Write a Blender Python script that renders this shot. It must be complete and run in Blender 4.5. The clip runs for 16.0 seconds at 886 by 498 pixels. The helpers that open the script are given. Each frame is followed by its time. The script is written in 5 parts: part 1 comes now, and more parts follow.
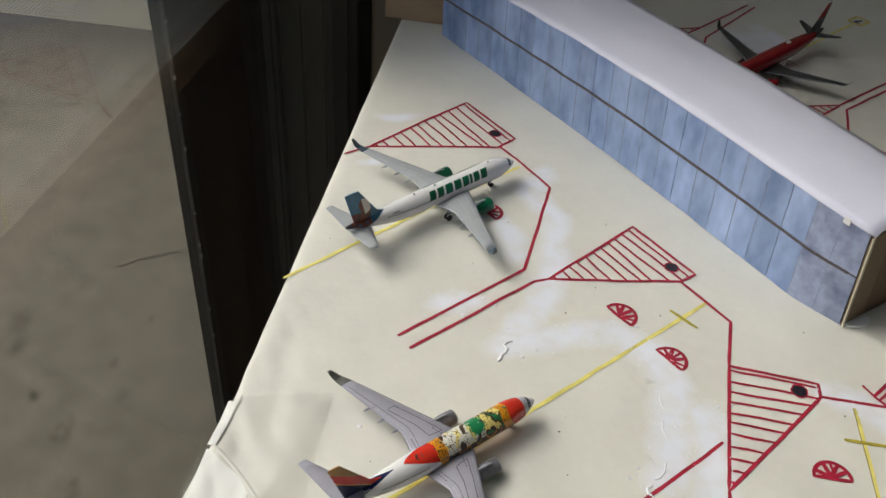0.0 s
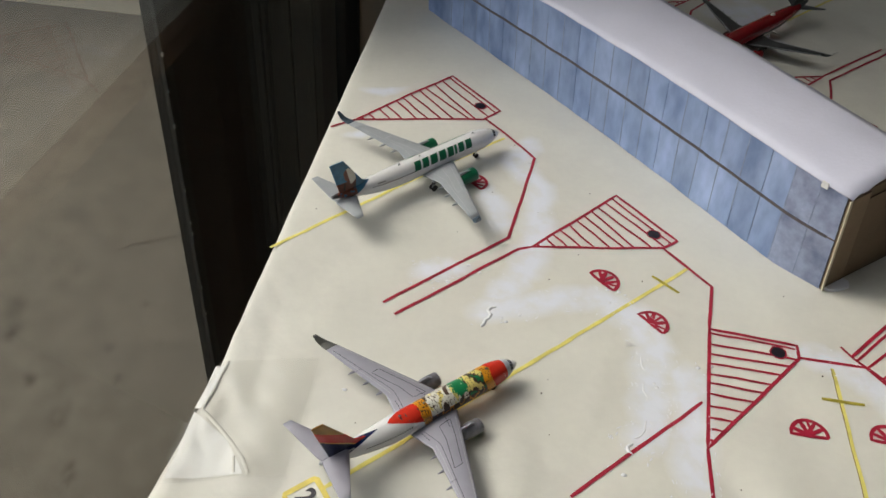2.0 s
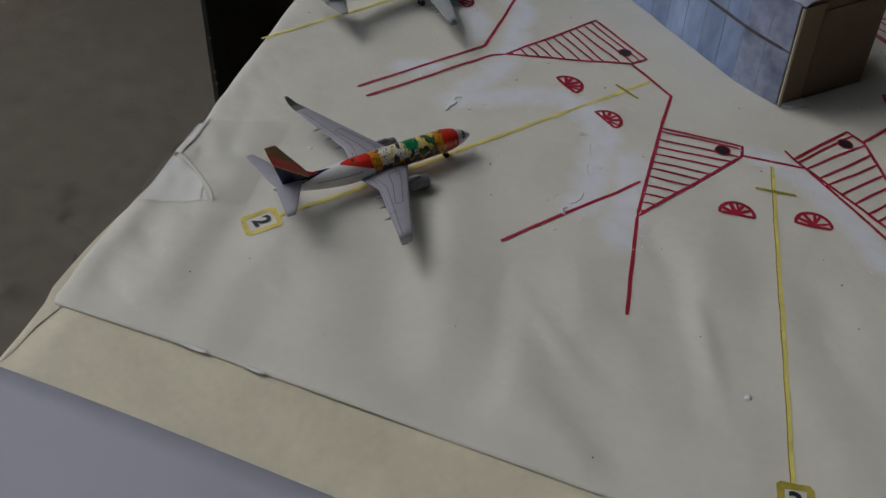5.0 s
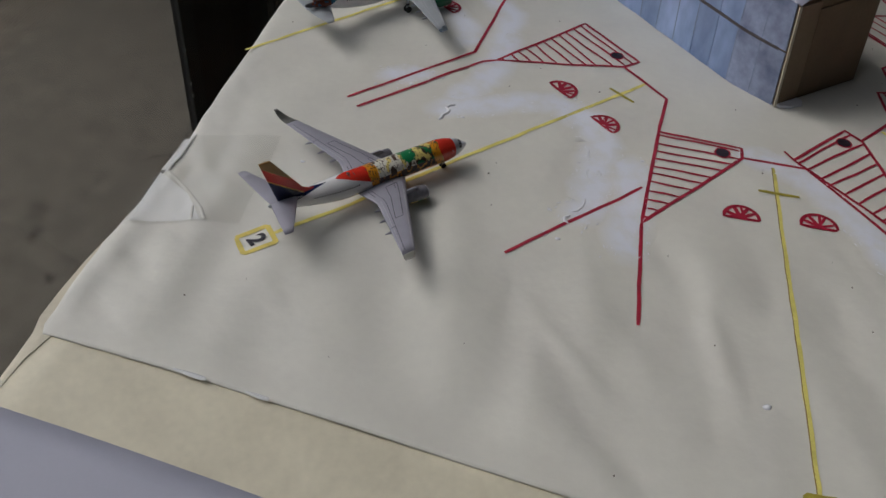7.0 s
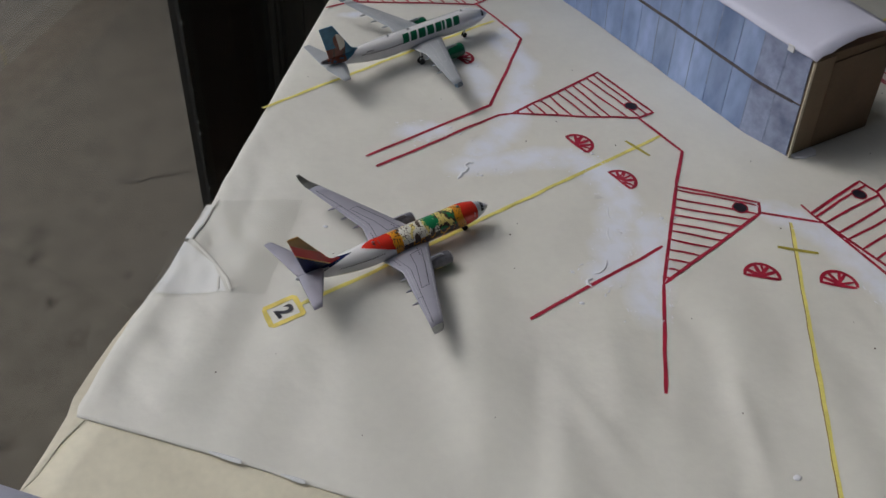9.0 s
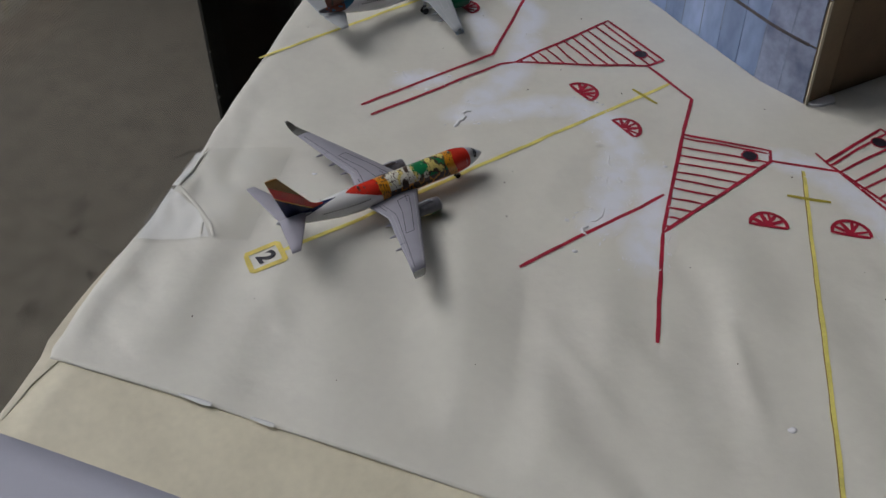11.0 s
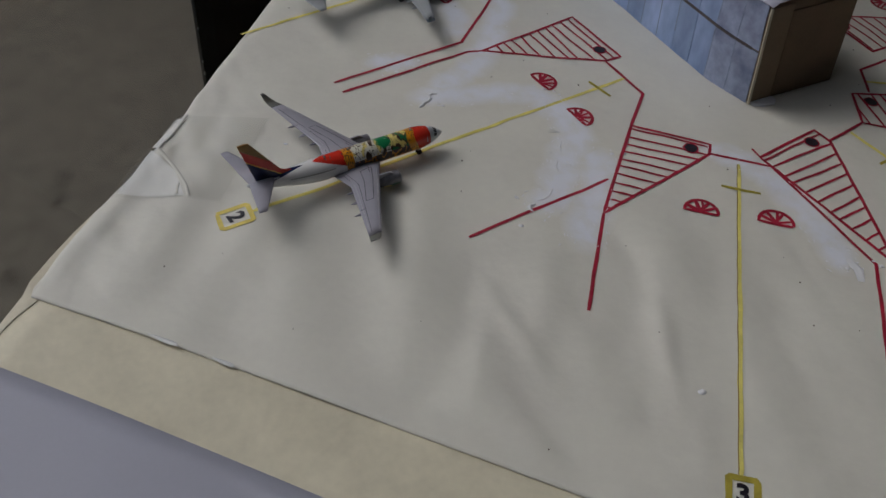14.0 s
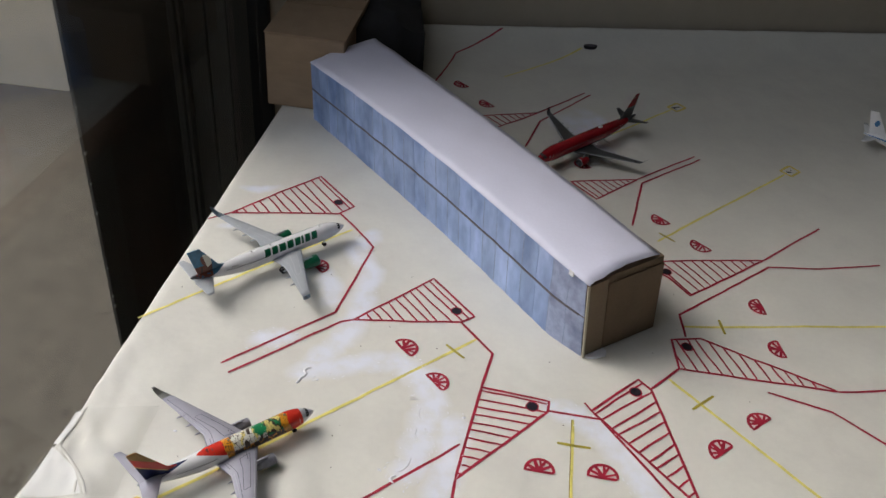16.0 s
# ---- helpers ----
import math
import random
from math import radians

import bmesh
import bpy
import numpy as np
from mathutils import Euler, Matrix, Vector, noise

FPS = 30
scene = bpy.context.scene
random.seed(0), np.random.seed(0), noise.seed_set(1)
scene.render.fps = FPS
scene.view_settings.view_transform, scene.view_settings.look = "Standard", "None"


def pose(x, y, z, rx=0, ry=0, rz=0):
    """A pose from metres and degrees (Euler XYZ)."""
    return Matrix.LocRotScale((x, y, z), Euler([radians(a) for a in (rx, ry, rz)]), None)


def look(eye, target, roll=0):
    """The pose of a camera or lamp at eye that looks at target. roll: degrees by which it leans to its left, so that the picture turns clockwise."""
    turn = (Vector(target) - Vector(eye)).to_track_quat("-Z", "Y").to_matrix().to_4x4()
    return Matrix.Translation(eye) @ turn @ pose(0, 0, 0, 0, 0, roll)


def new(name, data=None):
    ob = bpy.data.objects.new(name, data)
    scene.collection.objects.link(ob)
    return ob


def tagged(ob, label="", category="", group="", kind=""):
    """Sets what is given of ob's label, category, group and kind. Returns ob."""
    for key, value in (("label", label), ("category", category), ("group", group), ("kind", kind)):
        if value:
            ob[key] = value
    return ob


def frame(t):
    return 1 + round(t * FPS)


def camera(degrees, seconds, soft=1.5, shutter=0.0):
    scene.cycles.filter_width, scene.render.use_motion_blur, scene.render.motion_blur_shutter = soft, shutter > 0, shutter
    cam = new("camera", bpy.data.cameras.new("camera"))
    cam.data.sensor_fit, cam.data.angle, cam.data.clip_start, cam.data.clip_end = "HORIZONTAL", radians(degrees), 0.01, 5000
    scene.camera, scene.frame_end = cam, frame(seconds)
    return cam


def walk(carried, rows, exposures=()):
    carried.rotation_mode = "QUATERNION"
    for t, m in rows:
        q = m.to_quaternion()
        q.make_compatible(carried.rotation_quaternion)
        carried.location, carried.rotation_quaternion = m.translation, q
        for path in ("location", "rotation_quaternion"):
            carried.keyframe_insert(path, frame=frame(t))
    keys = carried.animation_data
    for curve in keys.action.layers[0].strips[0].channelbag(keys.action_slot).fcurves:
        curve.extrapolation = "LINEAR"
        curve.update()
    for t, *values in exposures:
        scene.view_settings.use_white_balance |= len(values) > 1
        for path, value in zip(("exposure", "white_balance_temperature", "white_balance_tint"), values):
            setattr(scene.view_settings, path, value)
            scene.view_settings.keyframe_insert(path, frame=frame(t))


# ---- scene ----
cam = camera(53.4, 16.0)
PATH = [
    (0, (-0.01109, -0.02954, 0.24746), (0.24305, 1.47887, -1.04100), 4.55),
    (0.5, (-0.01174, -0.03267, 0.25226), (0.23884, 1.47340, -1.03963), 3.82),
    (1, (-0.00405, -0.03778, 0.25020), (0.24134, 1.46538, -1.04607), 3.57),
    (1.5, (-0.00485, -0.03693, 0.25466), (0.24798, 1.47363, -1.03153), 3.43),
    (2, (-0.00696, -0.03829, 0.24475), (0.25393, 1.44927, -1.06640), 4.29),
    (2.5, (0.00715, -0.05548, 0.23618), (0.24140, 1.40255, -1.11262), 4.23),
    (3, (0.02552, -0.08921, 0.23475), (0.21098, 1.32528, -1.16697), 4.88),
    (3.5, (0.02580, -0.09794, 0.22972), (0.15798, 1.28364, -1.21033), 4.82),
    (5.8, (0.02732, -0.11176, 0.21080), (0.16706, 1.34421, -1.15324), 5.03),
    (6, (0.02515, -0.11114, 0.21123), (0.17099, 1.34648, -1.15042), 5.10),
    (6.5, (0.01834, -0.10792, 0.21046), (0.18549, 1.34511, -1.15365), 5.22),
    (7, (0.01736, -0.09907, 0.20885), (0.21217, 1.33451, -1.17206), 4.83),
    (7.5, (0.01509, -0.08814, 0.21006), (0.24015, 1.33663, -1.17536), 5.02),
    (8, (0.00730, -0.08790, 0.21392), (0.21942, 1.33948, -1.17084), 4.92),
    (8.5, (0.00444, -0.08425, 0.22759), (0.20493, 1.35374, -1.14790), 4.23),
    (9, (0.00676, -0.08417, 0.22607), (0.21456, 1.35275, -1.14946), 4.19),
    (9.2, (0.01196, -0.08281, 0.22763), (0.21365, 1.35450, -1.14840), 3.72),
    (11.3, (0.02997, -0.08942, 0.21008), (0.10105, 1.32580, -1.20134), 1.33),
    (11.5, (0.03161, -0.09738, 0.21711), (0.07115, 1.32973, -1.18353), 1.45),
    (12, (0.03453, -0.11248, 0.22953), (0.00276, 1.28008, -1.20566), 0.24),
    (12.5, (0.03831, -0.11419, 0.23020), (0.02487, 1.28366, -1.20012), 1.07),
    (13, (0.03647, -0.11529, 0.22781), (0.04810, 1.26777, -1.21683), 1.62),
    (13.5, (0.04234, -0.11186, 0.22638), (0.08906, 1.26787, -1.22074), 1.55),
    (14, (0.03727, -0.11165, 0.22312), (0.17098, 1.29248, -1.19482), 5.24),
    (14.5, (0.03099, -0.11455, 0.23403), (0.21067, 1.36587, -1.09867), 7.17),
    (15, (0.03432, -0.11609, 0.24452), (0.23871, 1.40527, -1.03755), 6.86),
    (15.5, (0.04460, -0.11680, 0.26837), (0.28664, 1.44887, -0.95232), 6.00),
    (16, (0.06262, -0.11566, 0.30817), (0.34210, 1.47534, -0.87106), 4.96),
]
EXPOSURES = [(0, 0.52, 6650, 5), (1, 0.47, 6650, 5), (2, 0.46, 6700, 5), (2.5, -0.11, 6700, 5), (3, -0.76, 6600, 5), (3.5, -1.08, 6400, 5), (6, -0.44, 6220, 10), (7, -0.38, 6220, 10), (8.5, -0.21, 6180, 10), (9, -0.18, 6180, 10), (11.5, -0.42, 6180, 10), (12.5, -0.35, 6090, 10), (13.5, -0.42, 6120, 10), (14, -0.66, 6200, 10), (14.5, -0.36, 6200, 10), (15, -0.16, 6250, 10), (15.5, 0.1, 6350, 10), (16, 0.47, 6400, 10)]
walk(cam, [(t, look(eye, target, roll)) for t, eye, target, roll in PATH], EXPOSURES)

# ---- world and daylight ----
world = bpy.data.worlds.new("overcast_sky")
scene.world = world
world.use_nodes = True
wn = world.node_tree
wn.nodes.clear()
w_out = wn.nodes.new("ShaderNodeOutputWorld")
w_bg = wn.nodes.new("ShaderNodeBackground")
w_sky = wn.nodes.new("ShaderNodeTexSky")
w_sky.sky_type, w_sky.sun_disc = "NISHITA", False
w_sky.sun_elevation, w_sky.sun_rotation = radians(47), radians(-65)
w_sky.air_density, w_sky.dust_density, w_sky.ozone_density = 1.0, 4.0, 1.0
w_bg.inputs["Strength"].default_value = 0.15
wn.links.new(w_sky.outputs["Color"], w_bg.inputs["Color"])
wn.links.new(w_bg.outputs["Background"], w_out.inputs["Surface"])

sun = new("sun", bpy.data.lights.new("sun", "SUN"))
sun.data.energy, sun.data.angle, sun.data.color = 1.45, radians(32), (1.0, 0.985, 0.965)
sun.matrix_world = look((-2.0, 1.10, 2.45), (0.05, 0.15, 0.0))

# sky light entering by the upper part of the door opening
door_light = new("door_light", bpy.data.lights.new("door_light", "AREA"))
door_light.data.shape, door_light.data.size, door_light.data.size_y = "RECTANGLE", 0.85, 0.95
door_light.data.energy, door_light.data.color = 1.0, (0.97, 0.985, 1.0)
door_light.matrix_world = look((-0.172, 0.17, 0.83), (0.493, -0.03, 0.55))


# ---- materials ----
def material(name, color, rough=0.6, metal=0.0, vary=0.12, scale=60.0, fine=900.0, bump=0.0, tint=None, island=0.0, stretch=(1, 1, 1), coat=0.0):
    """A surface with a base colour that varies at two scales, and fine relief."""
    m = bpy.data.materials.new(name)
    m.use_nodes = True
    nt = m.node_tree
    b = nt.nodes["Principled BSDF"]
    b.inputs["Roughness"].default_value, b.inputs["Metallic"].default_value = rough, metal
    b.inputs["Coat Weight"].default_value = coat
    tc = nt.nodes.new("ShaderNodeTexCoord")
    mp = nt.nodes.new("ShaderNodeMapping")
    mp.inputs["Scale"].default_value = stretch
    nt.links.new(tc.outputs["Object"], mp.inputs["Vector"])
    n1, n2 = nt.nodes.new("ShaderNodeTexNoise"), nt.nodes.new("ShaderNodeTexNoise")
    n1.inputs["Scale"].default_value, n2.inputs["Scale"].default_value = scale, fine
    n1.inputs["Detail"].default_value, n2.inputs["Detail"].default_value = 5, 3
    for n in (n1, n2):
        nt.links.new(mp.outputs["Vector"], n.inputs["Vector"])
    add = nt.nodes.new("ShaderNodeMath")
    add.operation = "MULTIPLY_ADD"
    add.inputs[1].default_value = 0.4
    nt.links.new(n2.outputs["Fac"], add.inputs[0])
    nt.links.new(n1.outputs["Fac"], add.inputs[2])
    ramp = nt.nodes.new("ShaderNodeMapRange")
    ramp.inputs["From Min"].default_value, ramp.inputs["From Max"].default_value = 0.45, 0.95
    nt.links.new(add.outputs[0], ramp.inputs["Value"])
    mix = nt.nodes.new("ShaderNodeMix")
    mix.data_type = "RGBA"
    lo = tuple(c * (1 - vary) for c in color)
    hi = tint if tint else tuple(min(1, c * (1 + vary)) for c in color)
    mix.inputs["A"].default_value, mix.inputs["B"].default_value = (*lo, 1), (*hi, 1)
    nt.links.new(ramp.outputs["Result"], mix.inputs["Factor"])
    last = mix.outputs["Result"]
    if island:
        info = nt.nodes.new("ShaderNodeObjectInfo")
        hsv = nt.nodes.new("ShaderNodeHueSaturation")
        mr = nt.nodes.new("ShaderNodeMapRange")
        mr.inputs["To Min"].default_value, mr.inputs["To Max"].default_value = 1 - island, 1 + island
        nt.links.new(info.outputs["Random"], mr.inputs["Value"])
        nt.links.new(mr.outputs["Result"], hsv.inputs["Value"])
        nt.links.new(last, hsv.inputs["Color"])
        last = hsv.outputs["Color"]
    nt.links.new(last, b.inputs["Base Color"])
    if bump:
        bp = nt.nodes.new("ShaderNodeBump")
        bp.inputs["Strength"].default_value, bp.inputs["Distance"].default_value = 0.6, bump
        nt.links.new(add.outputs[0], bp.inputs["Height"])
        nt.links.new(bp.outputs["Normal"], b.inputs["Normal"])
    return m


def clear_material(name, tint, gloss, base=0.04):
    """Clear sheet: what is behind shows through, with a mirror gloss that grows at grazing angles."""
    m = bpy.data.materials.new(name)
    m.use_nodes = True
    nt = m.node_tree
    nt.nodes.clear()
    out = nt.nodes.new("ShaderNodeOutputMaterial")
    tr, gl, mx, lw = (nt.nodes.new("ShaderNode" + k) for k in ("BsdfTransparent", "BsdfGlossy", "MixShader", "LayerWeight"))
    tr.inputs["Color"].default_value = (*tint, 1)
    gl.inputs["Roughness"].default_value = gloss
    pw, sc = nt.nodes.new("ShaderNodeMath"), nt.nodes.new("ShaderNodeMath")
    pw.operation, pw.inputs[1].default_value = "POWER", 5.0
    sc.operation, sc.inputs[1].default_value, sc.inputs[2].default_value = "MULTIPLY_ADD", 1 - base, base
    nt.links.new(lw.outputs["Facing"], pw.inputs[0])
    nt.links.new(pw.outputs[0], sc.inputs[0])
    nt.links.new(sc.outputs[0], mx.inputs[0])
    nt.links.new(tr.outputs[0], mx.inputs[1])
    nt.links.new(gl.outputs[0], mx.inputs[2])
    nt.links.new(mx.outputs[0], out.inputs["Surface"])
    return m


def patchy_material(name, color, rough, scale, low, high, bump):
    """Thin uneven coat that breaks up into the surface below by noise."""
    m = material(name, color, rough, vary=0.04, scale=scale, fine=scale * 6, bump=bump)
    nt = m.node_tree
    b, out = nt.nodes["Principled BSDF"], nt.nodes["Material Output"]
    tc, n = nt.nodes.new("ShaderNodeTexCoord"), nt.nodes.new("ShaderNodeTexNoise")
    n.inputs["Scale"].default_value, n.inputs["Detail"].default_value = scale, 6
    nt.links.new(tc.outputs["Object"], n.inputs["Vector"])
    mr = nt.nodes.new("ShaderNodeMapRange")
    mr.inputs["From Min"].default_value, mr.inputs["From Max"].default_value = low, high
    nt.links.new(n.outputs["Fac"], mr.inputs["Value"])
    tr, mx = nt.nodes.new("ShaderNodeBsdfTransparent"), nt.nodes.new("ShaderNodeMixShader")
    at, ml = nt.nodes.new("ShaderNodeAttribute"), nt.nodes.new("ShaderNodeMath")
    at.attribute_name, ml.operation = "cover", "MULTIPLY"
    nt.links.new(mr.outputs["Result"], ml.inputs[0])
    nt.links.new(at.outputs["Fac"], ml.inputs[1])
    nt.links.new(ml.outputs[0], mx.inputs[0])
    nt.links.new(tr.outputs[0], mx.inputs[1])
    nt.links.new(b.outputs[0], mx.inputs[2])
    nt.links.new(mx.outputs[0], out.inputs["Surface"])
    return m


PAPER, PAPER_LOOK = ((0.69, 0.675, 0.625), 0.5), dict(vary=0.06, scale=34, fine=300, bump=0.0004, tint=(0.715, 0.705, 0.645))
M_PAPER = material("coated_white_paper", *PAPER, **PAPER_LOOK)


def coat_over_paper(name, color):
    """Paper with a brushed white coat, as thick as the cover attribute says."""
    m = material(name, *PAPER, **PAPER_LOOK)
    nt = m.node_tree
    b = nt.nodes["Principled BSDF"]
    under = b.inputs["Base Color"].links[0].from_socket
    tc, n = nt.nodes.new("ShaderNodeTexCoord"), nt.nodes.new("ShaderNodeTexNoise")
    n.inputs["Scale"].default_value, n.inputs["Detail"].default_value = 110, 6
    nt.links.new(tc.outputs["Object"], n.inputs["Vector"])
    mr = nt.nodes.new("ShaderNodeMapRange")
    mr.inputs["From Min"].default_value, mr.inputs["From Max"].default_value = 0.10, 0.56
    nt.links.new(n.outputs["Fac"], mr.inputs["Value"])
    at, ml, mx = nt.nodes.new("ShaderNodeAttribute"), nt.nodes.new("ShaderNodeMath"), nt.nodes.new("ShaderNodeMix")
    at.attribute_name, ml.operation, mx.data_type = "cover", "MULTIPLY", "RGBA"
    nt.links.new(mr.outputs["Result"], ml.inputs[0])
    nt.links.new(at.outputs["Fac"], ml.inputs[1])
    nt.links.new(ml.outputs[0], mx.inputs["Factor"])
    nt.links.new(under, mx.inputs["A"])
    mx.inputs["B"].default_value = (*color, 1)
    nt.links.new(mx.outputs["Result"], b.inputs["Base Color"])
    return m


M_CREAM = material("cream_paper", (0.67, 0.625, 0.49), 0.55, vary=0.11, scale=45, fine=380, bump=0.0002)
# greyed to stand for a sheet turned away from the window
M_SHEET = material("shaded_loose_paper", (0.40, 0.41, 0.50), 0.6, vary=0.03, scale=20, fine=700, bump=0.00004)
# whiter than the sheet: colour for the sky's gleam on the tape
M_BRIGHT = material("tape_sheen_white", (0.82, 0.82, 0.80), 0.45, vary=0.03, scale=60, fine=600, bump=0.0001)
M_ROOF = material("lilac_white_card", (0.655, 0.66, 0.80), 0.6, vary=0.03, scale=30, fine=600, bump=0.0004)
M_RED = material("red_marker_ink", (0.36, 0.014, 0.040), 0.5, vary=0.25, scale=150, fine=1500)
M_YELLOW = material("yellow_marker_ink", (0.76, 0.68, 0.19), 0.5, vary=0.2, scale=120, fine=1500)
M_GOLD_INK = material("golden_marker_ink", (0.70, 0.57, 0.13), 0.5, vary=0.22, scale=150, fine=1500)
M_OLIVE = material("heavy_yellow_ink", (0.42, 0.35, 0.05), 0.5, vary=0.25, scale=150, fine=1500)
M_PENCIL = material("brown_pencil_line", (0.25, 0.17, 0.05), 0.6, vary=0.3, scale=300)
M_BLACK_INK = material("black_marker_ink", (0.015, 0.013, 0.02), 0.4, vary=0.3, scale=300)
M_FLUID = coat_over_paper("correction_fluid", (0.76, 0.785, 0.865))
M_STAIN = patchy_material("dark_damp_stain", (0.085, 0.075, 0.060), 0.85, 55, 0.30, 0.75, 0.0005)
M_CRACK = material("open_crack", (0.10, 0.085, 0.065), 0.95, vary=0.3, scale=60)
M_FLUID_THICK = material("thick_correction_fluid", (0.78, 0.79, 0.83), 0.3, vary=0.05, scale=300, fine=1500, bump=0.0004)
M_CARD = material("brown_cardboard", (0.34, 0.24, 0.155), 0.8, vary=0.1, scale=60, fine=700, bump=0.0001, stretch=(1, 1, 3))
# brown cardboard again, darkened by the shade on the terminal's near end
M_CARD_END = material("shaded_end_cardboard", (0.20, 0.143, 0.091), 0.85, vary=0.12, scale=60, fine=700, bump=0.0001)
M_CARD_FLAP = material("shaded_flap_cardboard", (0.25, 0.188, 0.124), 0.85, vary=0.12, scale=60, fine=700, bump=0.0001)
M_BLUE = material("printed_blue_paper", (0.18, 0.29, 0.58), 0.5, vary=0.38, scale=48, fine=170, bump=0.0008, island=0.09, stretch=(1, 1, 0.45), tint=(0.385, 0.49, 0.75))
M_BLUE_DUSK = material("printed_dusky_blue_paper", (0.24, 0.29, 0.47), 0.5, vary=0.35, scale=100, fine=350, bump=0.0008, island=0.1, tint=(0.36, 0.41, 0.58))
M_BLUE_LINE = material("printed_dark_line", (0.10, 0.085, 0.09), 0.6, vary=0.2, scale=200)
M_BLUE_THIN = material("printed_grey_blue_line", (0.24, 0.29, 0.42), 0.6, vary=0.25, scale=200)
M_GREY_WING = material("grey_painted_metal", (0.36, 0.355, 0.42), 0.38, 0.15, vary=0.05, scale=200, fine=2500)
M_LIGHT_WING = material("light_grey_painted_metal", (0.41, 0.435, 0.465), 0.38, 0.15, vary=0.05, scale=200, fine=2500)
M_TIP_GREY = material("olive_grey_paint", (0.19, 0.19, 0.175), 0.35, 0.2, vary=0.2, scale=300)
M_DARK_WING = material("dark_grey_painted_metal", (0.055, 0.06, 0.065), 0.4, 0.2, vary=0.12, scale=200)
M_WHITE = material("white_gloss_paint", (0.78, 0.78, 0.79), 0.22, vary=0.03, scale=200, coat=0.3)
M_SILVER = material("silver_grey_paint", (0.52, 0.53, 0.56), 0.3, 0.2, vary=0.05, scale=200)
M_GUN = material("dark_metal", (0.09, 0.09, 0.10), 0.3, 0.6, vary=0.2, scale=400)
M_BLACK = material("black_paint", (0.012, 0.012, 0.015), 0.4, vary=0.2, scale=400)
M_RUBBER = material("black_rubber", (0.02, 0.02, 0.02), 0.7, vary=0.2, scale=400)
M_LIV_RED = material("bright_red_paint", (0.62, 0.035, 0.02), 0.25, vary=0.06, scale=300, coat=0.3)
M_LIV_GOLD = material("gold_orange_paint", (0.66, 0.27, 0.015), 0.28, vary=0.08, scale=400, coat=0.3)
M_LIV_OCHRE = material("ochre_paint", (0.33, 0.17, 0.035), 0.3, vary=0.08, scale=400)
M_LIV_NAVY = material("navy_paint", (0.012, 0.018, 0.075), 0.25, vary=0.1, scale=300, coat=0.3)
M_LIV_GREEN = material("green_paint", (0.012, 0.20, 0.075), 0.28, vary=0.1, scale=400, coat=0.3)
M_LIV_YELLOW = material("pale_yellow_paint", (0.72, 0.60, 0.20), 0.28, vary=0.08, scale=500)
M_LIV_CREAM = material("cream_white_paint", (0.72, 0.70, 0.62), 0.25, vary=0.05, scale=500)
M_LIV_BROWN = material("dark_brown_paint", (0.06, 0.035, 0.025), 0.3, vary=0.2, scale=500)
M_LIV_RUST = material("red_brown_paint", (0.16, 0.05, 0.03), 0.3, vary=0.25, scale=500)
M_LIV_TEAL = material("teal_blue_paint", (0.045, 0.16, 0.27), 0.28, vary=0.2, scale=400)
M_NACELLE = material("smoke_grey_paint", (0.20, 0.20, 0.23), 0.35, 0.3, vary=0.3, scale=500)
M_GREY_TIP = material("slate_grey_paint", (0.10, 0.14, 0.18), 0.3, vary=0.3, scale=300)
M_DEEP_GREEN = material("deep_green_paint", (0.005, 0.11, 0.05), 0.28, vary=0.1, scale=400)
M_CRIMSON = material("crimson_paint", (0.30, 0.009, 0.018), 0.25, vary=0.1, scale=300, coat=0.3)
M_AIR_BLUE = material("blue_stripe_paint", (0.05, 0.19, 0.42), 0.28, vary=0.1, scale=300)
M_TABLE = material("worn_wood_tabletop", (0.20, 0.12, 0.07), 0.6, vary=0.25, scale=20, fine=300, stretch=(1, 8, 8))
M_CONCRETE = material("stained_concrete", (0.158, 0.138, 0.108), 0.9, vary=0.24, scale=26, fine=220, bump=0.003)
M_STUCCO = material("sand_stucco", (0.84, 0.735, 0.555), 0.9, vary=0.12, scale=12, fine=90, bump=0.004)
M_BRONZE = material("dark_bronze_metal", (0.044, 0.045, 0.040), 0.5, 0.0, vary=0.3, scale=25, fine=300, stretch=(1, 1, 0.1))
# near-black copy of the bronze: the recess's shade put into the colour
M_BRONZE_DEEP = material("shaded_jamb_metal", (0.008, 0.008, 0.008), 0.6, vary=0.3, scale=25)
M_CHIP = material("chipped_pale_paint", (0.35, 0.34, 0.31), 0.7, vary=0.2, scale=300)
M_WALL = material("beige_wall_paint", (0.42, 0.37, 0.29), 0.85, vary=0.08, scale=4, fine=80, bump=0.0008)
# ceiling and deep wall colours kept dark to lower the room's fill light
M_CEIL = material("dark_unseen_ceiling", (0.24, 0.22, 0.19), 0.9, vary=0.05, scale=4, fine=80)
M_WALL_DEEP = material("dark_unseen_wall", (0.15, 0.125, 0.10), 0.85, vary=0.08, scale=4, fine=80, bump=0.0008)
M_FLOOR = material("brown_carpet", (0.13, 0.10, 0.08), 0.95, vary=0.2, scale=8, fine=400, bump=0.002)
M_BLACK_FILL = material("black_fill", (0.02, 0.02, 0.023), 0.9, vary=0.3, scale=80, fine=900, bump=0.0004)
M_GLASS = clear_material("door_glass", (0.93, 0.94, 0.93), 0.003, 0.045)
M_TAPE = clear_material("clear_tape", (0.99, 0.99, 0.985), 0.16, 0.06)


